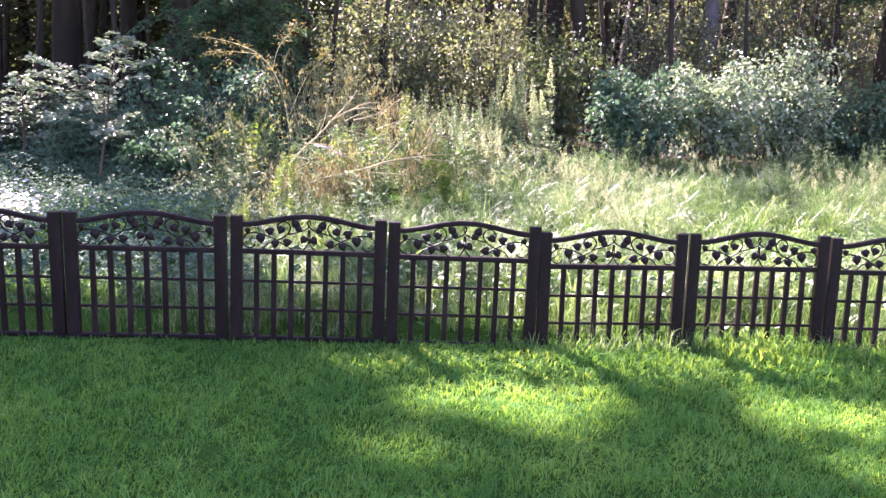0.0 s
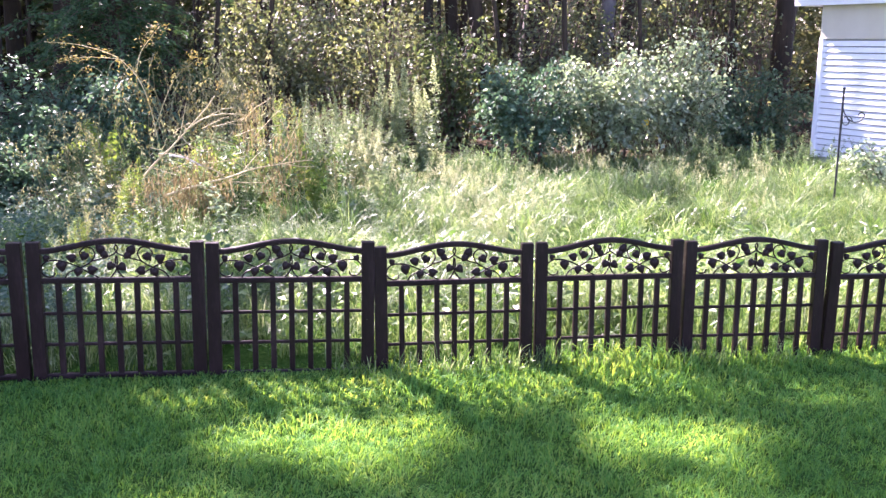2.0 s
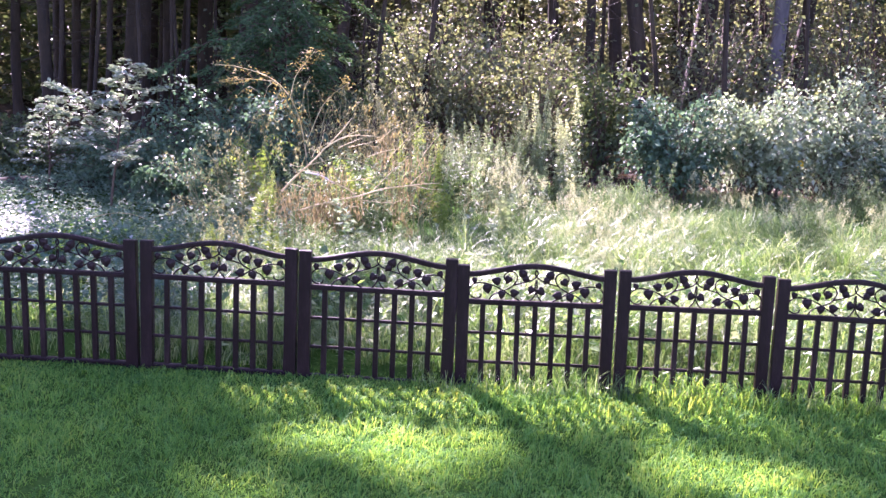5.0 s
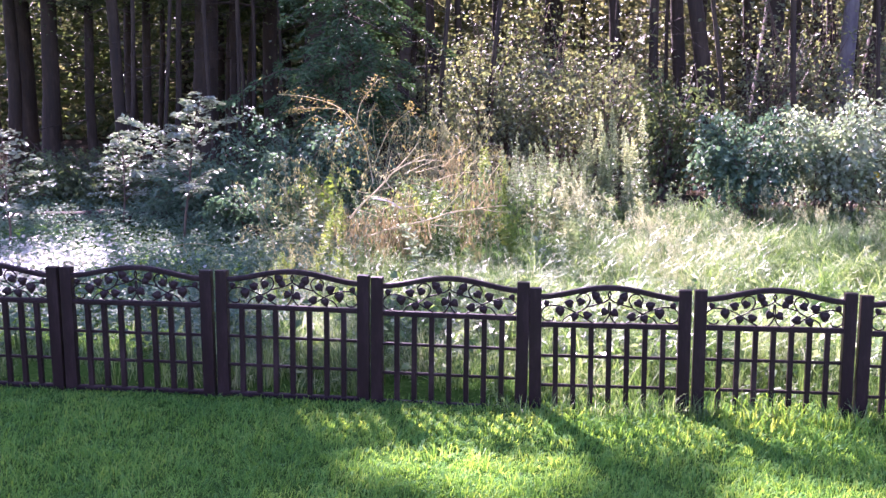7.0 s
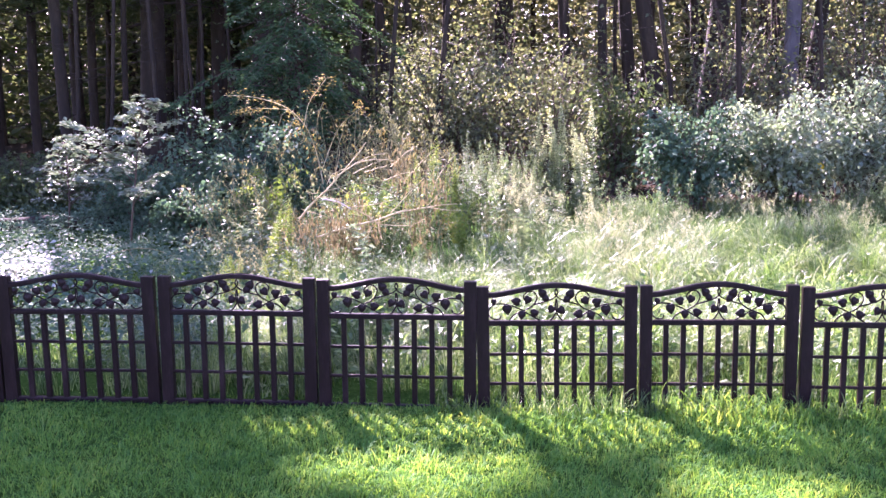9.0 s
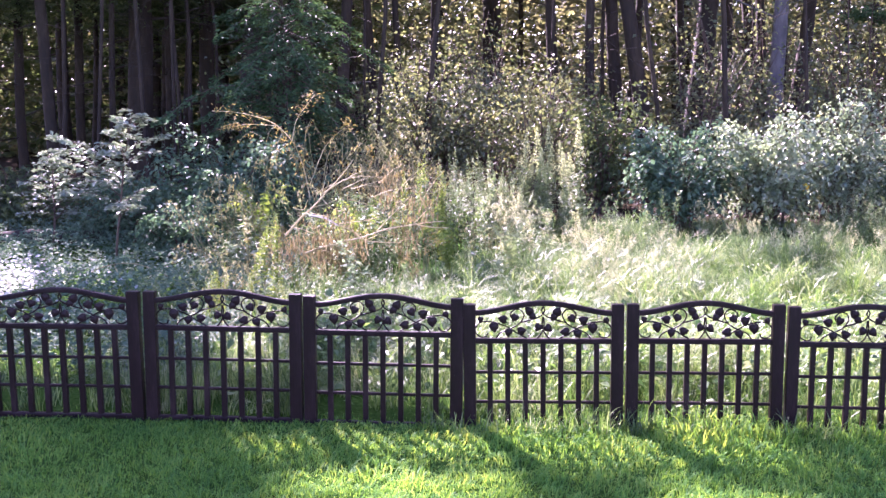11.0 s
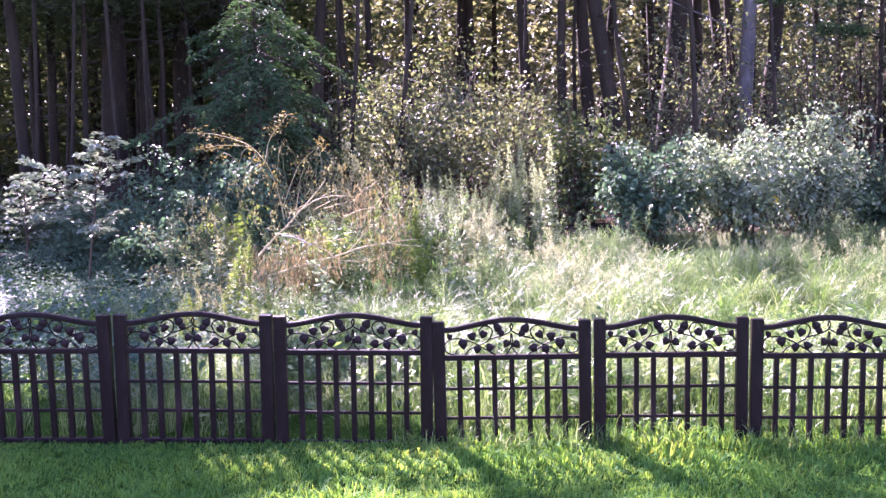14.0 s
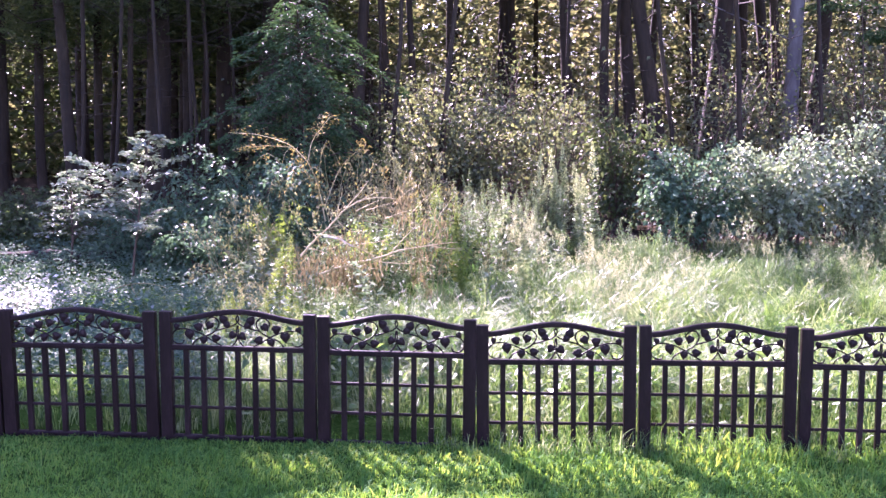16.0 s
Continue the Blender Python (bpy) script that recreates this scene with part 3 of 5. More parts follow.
# ---- shrubs ----
def shrub(rng, name, label, x, y, rx, ry, z0, z1, n_leaf, size, material, hubs=22, up=1.0, spread=0.16, flat=1.0, stem=0.014, width=0.34, group=""):
    """A bush: boughs that fan out from the root, with leaves along their outer half in loose flat sprays."""
    g = float(land(x, y))
    t = thing(name, (x, y, g), label, "tree" if name.endswith("tree") or name.endswith("sapling") else "shrub", group)
    a = rng.uniform(0, 2 * math.pi, hubs)
    e = rng.uniform(-0.85, 1, hubs)
    f = rng.uniform(0.45, 1.0, hubs) ** 0.7 * np.where(rng.random(hubs) < 0.15, 1.22, 1.0)
    mid, half = (z0 + z1) / 2 - g, (z1 - z0) / 2
    h = np.stack([rx * f * np.cos(a) * np.sqrt(1 - e**2 * 0.8), ry * f * np.sin(a) * np.sqrt(1 - e**2 * 0.8), np.maximum(mid + half * e * f, 0.08)], -1)
    stems, fol = Soup(), Soup()
    per = max(n_leaf // hubs, 4)
    sp = spread * (rx + half) * 0.75
    for p in h:
        root = np.array([rng.normal(0, 0.10), rng.normal(0, 0.08), -0.05])
        rise = root + (p - root) * [0.25, 0.25, 0.55] + rng.normal(0, 0.05, 3)
        path = smooth_path([root, rise, p], 5)
        stems.add(*tube(path, np.linspace(stem, stem * 0.2, len(path)), 4))
        m = int(per * rng.uniform(0.5, 1.5))
        u = rng.uniform(0.42, 1.05, m) ** 0.8
        k = np.clip(u * (len(path) - 1), 0, len(path) - 1.001)
        i = k.astype(int)
        c = path[i] + (path[i + 1] - path[i]) * (k - i)[:, None]
        # each bough carries one loose, tilted spray whose rim hangs down
        off = rng.normal(0, 1, (m, 3)) * [sp, sp, sp * 0.22 * flat]
        slope = rng.normal(0, 0.35, 2)
        off[:, 2] += off[:, 0] * slope[0] + off[:, 1] * (slope[1] - 0.15) - 0.9 * np.hypot(off[:, 0], off[:, 1]) ** 2 / sp * 0.35
        fol.add(*leaves(rng, c + off, size, up, width, 0.25, np.clip(off / sp, -1, 1) * 0.5, 0.0, np.array([-slope[0], -slope[1] - 0.3, 1.0]) + rng.normal(0, 0.3, 3), 0.4))
    tagged(mesh_part("branchwork", stems.mesh("branchwork", True), M_TWIG, t), kind="stuff")
    tagged(mesh_part("foliage", fol.mesh("foliage"), material, t), kind="stuff")
    return t


def sapling(rng, label, x, y, height, reach, n_leaf, size, lean=0.0, long_side=None):
    """A young tree: thin leaning stem with tiers of rising boughs, narrow leaves lying flat in layers along them."""
    g = float(land(x, y))
    t = thing("maple_sapling", (x, y, g), label, "tree")
    zs = np.linspace(-0.05, height, 9)
    stem = np.stack([np.cumsum(rng.normal(0, 0.012, 9)) + lean * zs, np.cumsum(rng.normal(0, 0.012, 9)), zs], -1)
    v, q = tube(stem, np.linspace(0.016, 0.004, 9), 7)
    mesh_part("trunk", mesh_of("trunk", v, q, None, True), M_TWIG, t)
    fol = Soup()
    boughs = 26
    for k in range(boughs):
        f = 0.30 + 0.68 * (k + rng.uniform(0, 0.7)) / boughs
        h = height * f
        a = k * 2.4 + rng.normal(0, 0.4)
        n = reach * np.interp(f, [0.3, 0.5, 0.8, 1.0], [0.8, 1.0, 0.6, 0.2]) * rng.uniform(0.6, 1.15)
        rise = rng.uniform(0.15, 0.6)
        if long_side is not None and k in (5, 8, 11):
            a, n, rise = long_side + rng.normal(0, 0.15), reach * 1.35, 0.55
        p0 = np.array([np.interp(h, zs, stem[:, 0]), np.interp(h, zs, stem[:, 1]), h])
        d = np.array([math.cos(a), math.sin(a), rise])
        path = smooth_path([p0, p0 + d * n * 0.5 + [0, 0, 0.04], p0 + d * n * [1, 1, 0.8]], 5)
        v, q = tube(path, np.linspace(0.006, 0.0015, len(path)), 4)
        mesh_part("bough", mesh_of("bough", v, q, None, True), M_TWIG, t)
        # leaves stand in pairs along the bough and its side twigs, all nearly level
        m = int(n_leaf / boughs * n / reach * 1.3) + 6
        u = rng.uniform(0.22, 1.04, m)
        i = np.minimum((u * (len(path) - 1)).astype(int), len(path) - 2)
        c = path[i] + (path[i + 1] - path[i]) * (u * (len(path) - 1) - i)[:, None]
        side = rng.choice([-1.0, 1.0], m) * rng.uniform(0.02, 0.13, m) * (1.15 - 0.6 * u)
        across = np.array([-math.sin(a), math.cos(a), 0.0])
        off = across * side[:, None] + np.stack([0 * u, 0 * u, rng.normal(0, 0.014, m) - 0.25 * abs(side)], -1)
        out = across * np.sign(side)[:, None] * 0.9 + d * 0.7
        fol.add(*leaves(rng, c + off, size, 2.8, 0.26, 0.25, out, 0.0, np.array([0, -0.35, 1.0]) + rng.normal(0, 0.3, 3), 0.38))
    tagged(mesh_part("foliage", fol.mesh("foliage"), M_GLOSS, t), kind="stuff")
    return t


def conifer(rng, label, x, y, top, reach, low, n_leaf):
    """A bushy young evergreen: tiers of drooping boughs with flat sprays of fine foliage."""
    g = float(land(x, y))
    t = thing("evergreen_tree", (x, y, g), label, "tree")
    zs = np.linspace(-0.1, top, 8)
    v, q = tube(np.stack([np.cumsum(rng.normal(0, 0.02, 8)), 0 * zs, zs], -1), np.linspace(0.075, 0.012, 8), 9)
    mesh_part("trunk", mesh_of("trunk", v, q, None, True), M_BARK, t)
    fol, wood = Soup(), Soup()
    boughs = 74
    for k in range(boughs):
        f = (k + rng.uniform(0, 1)) / boughs
        h = low + (top - low) * f
        a = k * 2.39996 + rng.normal(0, 0.3)
        n = reach * np.interp(f, [0, 0.3, 0.7, 1.0], [0.85, 1.0, 0.8, 0.3]) * rng.uniform(0.45, 1.25)
        d = np.array([math.cos(a), math.sin(a), 0.0])
        p0 = np.array([0, 0, h])
        path = smooth_path([p0, p0 + d * n * 0.5 + [0, 0, 0.12 * n], p0 + d * n + [0, 0, -rng.uniform(0.05, 0.3) * n]], 5)
        wood.add(*tube(path, np.linspace(0.014, 0.003, len(path)), 4))
        m = int(n_leaf / boughs * n / reach * 1.2) + 8
        u = rng.uniform(0.2, 1.05, m)
        i = np.minimum((u * (len(path) - 1)).astype(int), len(path) - 2)
        c = path[i] + (path[i + 1] - path[i]) * (u * (len(path) - 1) - i)[:, None]
        across = np.array([-math.sin(a), math.cos(a), 0.0])
        side = rng.normal(0, 0.16, m) * (1.2 - 0.6 * u)
        off = across * side[:, None] + np.stack([0 * u, 0 * u, rng.normal(0, 0.03, m) - 0.35 * abs(side)], -1)
        fol.add(*leaves(rng, c + off, 0.085, 2.0, 0.2, 0.35, across * np.sign(side)[:, None] * 0.7 + d * 0.8, 0.0, np.array([0, -0.3, 1.0]) + rng.normal(0, 0.25, 3), 0.3))
    tagged(mesh_part("branchwork", wood.mesh("branchwork", True), M_TWIG, t), kind="stuff")
    tagged(mesh_part("foliage", fol.mesh("foliage"), M_EVER, t), kind="stuff")
    return t


SH = RNG
sapling(SH, "young sapling with flat layers of glossy sunlit leaves", -3.15, 5.0, 1.72, 0.66, 1500, 0.075, 0.18, 2.9)
sapling(SH, "slim young sapling with a few whitish overlit leaves", -4.3, 5.9, 1.2, 0.5, 700, 0.07)
sapling(SH, "young sapling with bright overlit leaves near the fence", -4.75, 4.2, 1.35, 0.55, 900, 0.072)
shrub(SH, "shrub", "broad blue-green leafy shrub in half shade", -2.2, 6.6, 1.1, 0.8, 0.25, 1.62, 9000, 0.062, M_BLUE, 56, 1.6, 0.12, 0.7)
shrub(SH, "shrub", "small dark blue-green shrub beside a sapling", -2.45, 5.3, 0.5, 0.4, 0.12, 0.85, 2600, 0.06, M_BLUE, 34, 1.6, 0.13, 1.0)
shrub(SH, "shrub", "dark blue-green leafy shrub behind a sapling", -3.75, 6.9, 0.8, 0.6, 0.18, 1.0, 3200, 0.065, M_BLUE, 44, 1.6, 0.12, 1.0)
shrub(SH, "shrub", "low dark shrub at the edge of the wood", -5.79, 7.9, 1.2, 0.8, 0.19, 0.9, 2800, 0.08, M_DARK, 40, 1.6, 0.13, 1.0)
shrub(SH, "shrub", "low dark undergrowth shrub beneath the trees", -7.0, 9.6, 1.3, 0.8, 0.2, 1.0, 2600, 0.08, M_DARK, 40, 1.6, 0.13, 1.0)
shrub(SH, "shrub", "low dark shrub behind the rotting log", -4.6, 8.6, 1.1, 0.7, 0.2, 0.95, 2400, 0.075, M_DARK, 36, 1.6, 0.13, 1.0)
shrub(SH, "shrub", "teal green shrub with layered sprays in half shade", 3.42, 7.9, 0.72, 0.7, 0.5, 1.62, 4600, 0.07, M_BLUE, 34, 1.6, 0.14, 0.7)
shrub(SH, "shrub", "broad pale green shrub with a whitish sunlit crown", 4.65, 8.2, 0.95, 0.75, 0.5, 1.72, 6600, 0.07, M_SHRUB, 46, 1.6, 0.13, 0.7)
shrub(SH, "shrub", "tall loose shrub with whitish flecks of sunlit leaves", 5.8, 8.7, 0.85, 0.7, 0.4, 2.2, 4600, 0.06, M_SHRUB, 46, 1.6, 0.10, 0.7)
shrub(SH, "shrub", "leafy shrub near the shed in half shade", 7.1, 9.1, 1.05, 0.7, 0.3, 1.5, 5600, 0.07, M_BLUE, 50, 1.6, 0.12, 1.0)
shrub(SH, "shrub", "low whitish sunlit bush beside the garden hook", 6.75, 4.7, 0.5, 0.45, 0.10, 0.85, 2600, 0.06, M_SHRUB, 36, 1.6, 0.12, 1.0)
conifer(SH, "dark green bushy young evergreen under the trees", -2.5, 10.6, 3.7, 1.75, 0.7, 17000)
shrub(SH, "understory_tree", "leafy understory tree with sunlit yellow-green leaves", -0.16, 11.2, 1.25, 1, 0.39, 3.14, 5600, 0.075, M_GREEN, 36, 1.2, 0.11, 1.0, 0.025)
shrub(SH, "understory_tree", "thin leafy understory tree with brownish leaves", 1.69, 11.2, 0.95, 0.8, 0.27, 2.62, 2600, 0.075, M_GREEN, 24, 1.0, 0.12, 1.0, 0.022)
shrub(SH, "understory_tree", "dark leafy understory tree in deep shade", 2.68, 10.3, 0.8, 0.7, 0.23, 2.26, 2600, 0.09, M_DARK, 26, 1.0, 0.15, 1.0, 0.022)
shrub(SH, "understory_tree", "green leafy young tree behind the shrub", 4.4, 11.6, 1.1, 0.8, 0.42, 2.86, 3800, 0.075, M_GREEN, 28, 1.0, 0.11, 1.0, 0.024)
shrub(SH, "understory_tree", "slender leafy young tree in front of the shaded trunks", 6.12, 12.2, 1.3, 0.8, 0.37, 2.9, 2600, 0.075, M_GREEN, 26, 1.0, 0.11, 1.0, 0.024)
for n in range(40):
    y = RNG.uniform(12.0, 20)
    x = RNG.uniform(-1, 1) * (3 + 0.45 * y) + 0.5
    g = float(land(x, y))
    if x < -4.0 and n % 5:
        continue
    shrub(SH, "understory_tree", "shaded leafy undergrowth among forest trunks", round(x, 2), round(y, 2), RNG.uniform(0.9, 1.6), 0.9, g + 0.15 + RNG.choice([0.0, 0.0, 1.6]), g + RNG.uniform(1.6, 5.0), 1100, 0.085, M_GREEN if RNG.random() < (0.75 if x > -4 else 0.3) else M_DARK, 22, 1.0, 0.12, 1.0, 0.02)


# ---- weeds ----
def weed(rng, name, label, height, leaf, plume, group, n_leaf=70, n_plume=130, size=0.085, tuft=0.05, shoots=3, spread=0.10, bend=(0.03, 0.32), face=0.0, width=0.11):
    """A tall weed: a few bowed stalks, narrow leaves all the way up and loose feathery heads."""
    t = thing(name, (0, 0, -50), label, "plant", group)
    fol, head = Soup(), Soup()
    for _ in range(shoots):
        hh = height * rng.uniform(0.6, 1.08)
        zs = np.linspace(0, hh, 7)
        a = rng.uniform(0, 2 * math.pi)
        bow = rng.uniform(*bend) * hh
        ox, oy = rng.normal(0, spread, 2) * 0.4

        def along(h):
            b = bow * (h / hh) ** 1.8
            return np.stack([ox + b * math.cos(a), oy + b * math.sin(a), h - 0.45 * b * (h / hh) ** 2], -1)

        v, q = tube(along(zs) - [0, 0, 0.03], np.linspace(0.005, 0.0018, 7), 4)
        mesh_part("stalk", mesh_of("stalk", v, q, None, True), M_STEM, t)
        h = rng.uniform(0.08, 0.97, n_leaf) ** 0.8 * hh
        e = rng.uniform(0, 2 * math.pi, n_leaf)
        out = np.stack([np.cos(e), np.sin(e), rng.uniform(-0.2, 0.7, n_leaf)], -1)
        reach = size * rng.uniform(0.4, 1.2, n_leaf)[:, None] * (1.15 - (h / hh))[:, None]
        fol.add(*leaves(rng, along(h) + out * reach, size * (1.2 - 0.7 * h / hh), 1.5, width, 0.1, out * 1.2, face))
        if n_plume:
            for k in range(5):
                top = hh * rng.uniform(0.72, 1.0)
                g = rng.uniform(0, 2 * math.pi)
                m = max(n_plume // 5, 2)
                f = rng.uniform(0, 1, m)
                side = tuft * rng.uniform(0.3, 1.6)
                c = along(np.full(m, top)) + np.stack([side * f * math.cos(g), side * f * math.sin(g), tuft * 1.8 * f], -1) + rng.normal(0, 0.010, (m, 3))
                head.add(*leaves(rng, c, 0.020, 0.4, 0.32))
    tagged(mesh_part("foliage", fol.mesh("foliage"), leaf, t), kind="stuff")
    if n_plume:
        tagged(mesh_part("flower_head", head.mesh("flower_head"), plume, t), kind="stuff")
    return t


def scatter(proto, rng, count, x0, x1, y0, y1, s0, s1, clumps=0):
    """Copies of the given plants over a plot; the first ones are moved too."""
    hub = np.stack([rng.uniform(x0, x1, max(clumps, 1)), rng.uniform(y0, y1, max(clumps, 1))], -1)
    for n in range(count):
        x, y, s = rng.uniform(x0, x1), rng.uniform(y0, y1), rng.uniform(s0, s1)
        if clumps:
            x, y = hub[n % clumps] + rng.normal(0, 0.2, 2)
            y = max(y, y0)
        m = pose(x, y, float(land(x, y)), rng.normal(0, 7), rng.normal(0, 7), rng.uniform(0, 360)) @ Matrix.Scale(s, 4)
        p = proto[n % len(proto)]
        if n < len(proto) and p.location.z < -40:
            p.matrix_basis = m
        else:
            copy_thing(p, m)


def spike(rng, name, label, height, leaf, plume, group, n_leaf=110, n_plume=120, size=0.075):
    """An upright stalk closely set with narrow leaves, ending in a slim feathery spire."""
    t = thing(name, (0, 0, -50), label, "plant", group)
    fol, head = Soup(), Soup()
    for k in range(3):
        hh = height * (1.0 if k == 0 else rng.uniform(0.7, 0.95))
        base = rng.normal(0, 0.05, 2) * k
        tip = rng.normal(0, 0.05, 2)

        def along(f):
            return np.stack([base[0] + tip[0] * f**2, base[1] + tip[1] * f**2, hh * f], -1)

        f = np.linspace(-0.03, 1, 6)
        v, q = tube(along(f), np.linspace(0.005, 0.0015, 6), 4)
        mesh_part("stalk", mesh_of("stalk", v, q, None, True), M_STEM, t)
        f = np.sort(rng.uniform(0.12, 0.92, n_leaf))
        e = np.arange(n_leaf) * 2.4 + rng.normal(0, 0.3, n_leaf)
        out = np.stack([np.cos(e), np.sin(e), np.full(n_leaf, 0.45)], -1)
        fol.add(*leaves(rng, along(f) + out * (size * 0.5 * (1.25 - f))[:, None], size * (1.3 - 0.8 * f), 1.2, 0.12, 0.0, out * 1.6, 0.3))
        f = rng.uniform(0.70, 1.03, n_plume)
        e = rng.uniform(0, 2 * math.pi, n_plume)
        reach = 0.08 * (1.06 - f) / 0.36 * rng.uniform(0.3, 1.0, n_plume)
        head.add(*leaves(rng, along(f) + np.stack([reach * np.cos(e), reach * np.sin(e), 0.3 * reach], -1), 0.020, 0.4, 0.34))
    tagged(mesh_part("foliage", fol.mesh("foliage"), leaf, t), kind="stuff")
    tagged(mesh_part("flower_head", head.mesh("flower_head"), plume, t), kind="stuff")
    return t


def brush(rng, name, label, group, height, wide, twigs, n_leaf, leaf, size=0.04, width=0.2, hang=0.3):
    """A tangle of thin dead stalks that arch over each other, with withered leaves along their outer parts."""
    t = thing(name, (0, 0, -50), label, "plant", group)
    wood, fol = Soup(), Soup()
    for _ in range(twigs):
        a = rng.uniform(0, 2 * math.pi)
        n, h = wide * rng.uniform(0.2, 1.0), height * rng.uniform(0.45, 1.0)
        d = np.array([math.cos(a), math.sin(a), 0.0])
        root = np.append(rng.normal(0, wide * 0.22, 2), -0.03)
        path = smooth_path([root, root + d * n * 0.25 + [0, 0, h * 0.65], root + d * n * 0.65 + [0, 0, h], root + d * n + [0, 0, h * rng.uniform(0.55, 1.0)]], 4)
        path[1:] += np.cumsum(rng.normal(0, 0.006, (len(path) - 1, 3)), 0)
        wood.add(*tube(path, np.linspace(0.0042, 0.0012, len(path)), 4))
        m = max(int(n_leaf / twigs * rng.uniform(0.3, 1.7)), 2)
        u = rng.uniform(0.35, 1.0, m) * (len(path) - 1.001)
        i = u.astype(int)
        c = path[i] + (path[i + 1] - path[i]) * (u - i)[:, None] + rng.normal(0, 0.022, (m, 3)) - np.array([0, 0, 1]) * rng.uniform(0, hang * 0.12, m)[:, None]
        fol.add(*leaves(rng, c, size, 0.5, width, 0.2 + hang, np.array([0, 0, -hang])))
    tagged(mesh_part("branchwork", wood.mesh("branchwork", True), M_STALK, t), kind="stuff")
    tagged(mesh_part("foliage", fol.mesh("foliage"), leaf, t), kind="stuff")
    return t


def frond_plant(rng, name, label, group, height, reach, material, fronds=11):
    """A fern-like plant: fronds that rise and arch over, set with small leaflets on both sides."""
    t = thing(name, (0, 0, -50), label, "fern", group)
    s = np.linspace(0, 1, 15)
    for i in range(fronds):
        a = i * 2.4 + rng.normal(0, 0.2)
        h, n = height * rng.uniform(0.65, 1.0), reach * rng.uniform(0.6, 1.1)
        path = np.stack([n * s**1.5 * math.cos(a), n * s**1.5 * math.sin(a), h * np.sin(s * 2.0) / 0.98], -1)
        soup = Soup().add(*tube(path, np.linspace(0.004, 0.001, 15), 4))
        side = np.array([-math.sin(a), math.cos(a), 0])
        for k in range(3, 15):
            w = 0.055 * (1.12 - s[k])
            for sg in (-1, 1):
                p = path[k]
                e = p + side * sg * w + [0, 0, -0.02 + rng.normal(0, 0.01)]
                f = (path[k] - path[k - 1]) * 0.22
                soup.add([p - f, (p + e) / 2 - f, e, (p + e) / 2 + f], [[0, 1, 2, 3]])
        mesh_part("frond", soup.mesh("frond"), material, t)
    return t


def place(proto, rng, spots, s0=0.9, s1=1.1, tilt=5):
    """One copy of the given plants at each spot (x, y); the first ones are moved too."""
    for n, (x, y) in enumerate(spots):
        m = pose(x, y, float(land(x, y)), rng.normal(0, tilt), rng.normal(0, tilt), rng.uniform(0, 360)) @ Matrix.Scale(rng.uniform(s0, s1), 4)
        p = proto[n % len(proto)]
        if p.location.z < -40:
            p.matrix_basis = m
        else:
            copy_thing(p, m)


G1 = "goldenrod clump"
gold = [spike(RNG, "goldenrod", "grey-green upright goldenrod with leaf-coloured heads", 1.28, M_PALE, M_PALE, G1) for _ in range(5)]
scatter(gold, RNG, 34, 0.4, 2.0, 6.3, 7.5, 0.72, 1.0, 11)
# a few spires get a paler head colour, painting the sun on them
bright = [spike(RNG, "goldenrod", "tall goldenrod with feathery spire coloured pale for sunlight", 1.3, M_PALE, M_SPIKE, G1, 130, 280, 0.09) for _ in range(2)]
place(bright, RNG, [(1.36, 7.0), (1.55, 6.95), (2.08, 7.0), (1.68, 7.1)], 0.95, 1.08, 2)
G2 = "pale weeds in the meadow"
pale = [weed(RNG, "meadow_weed", "pale cream seeding weed in the meadow", 0.85, M_PALE, M_PLUME, G2, 44, 90, 0.05, 0.085, 6, 0.45, (0.05, 0.4)) for _ in range(6)]
place(pale, RNG, [(1.15 + 1.35 * f + RNG.normal(0, 0.16), 6.0 - 3.0 * f + RNG.normal(0, 0.2)) for f in np.linspace(0, 1, 22)], 0.62, 0.95)
scatter(pale, RNG, 26, 2.3, 6.2, 4.6, 7.2, 0.5, 0.85, 9)
scatter(pale, RNG, 16, 0.9, 5.0, 2.4, 4.2, 0.4, 0.65, 7)
G3 = "yellow-green weeds"
yell = [spike(RNG, "yellow_weed", "feathery bright yellow-green weed in full sun", 1.25, M_YELLOW, M_YELLOW, G3, 120, 90, 0.10) for _ in range(3)]
place(yell, RNG, [(0.12, 6.0), (0.25, 6.1), (0.38, 5.95), (0.02, 5.9), (0.45, 6.25)], 0.7, 0.98)
place(yell, RNG, [(-1.75, 5.7), (-1.6, 5.6), (-0.95, 5.5), (-1.15, 3.0), (-1.25, 2.7), (-0.9, 2.5), (-1.05, 2.1), (-0.55, 2.3), (-1.2, 2.2), (-0.8, 2.8), (-0.3, 4.6), (0.0, 4.9)], 0.4, 0.75, 12)
small_fern = [frond_plant(RNG, "yellow_fern", "light green fern among dry stalks", "ferns in the meadow", 0.55, 0.3, M_YELLOW) for _ in range(2)]
place(small_fern, RNG, [(-0.55, 4.4), (-0.35, 4.5), (0.6, 4.2), (-1.5, 5.2)], 0.9, 1.5)
G4 = "dry weeds round the fallen branch"
tan = [brush(RNG, "dry_weed", "tangle of dry tan stalks with withered leaves", G4, 1.0, 0.6, 11, 330, M_DRY, 0.035) for _ in range(4)]
ochre = [brush(RNG, "dry_weed", "ochre dead brush with arching thin stalks", G4, 1.1, 0.75, 12, 300, M_OCHRE, 0.032, 0.16) for _ in range(3)]
rust = [brush(RNG, "dry_weed", "rusty brown withered weed with hanging leaves", G4, 0.75, 0.35, 9, 260, M_RUST, 0.05, 0.1, 1.2) for _ in range(3)]
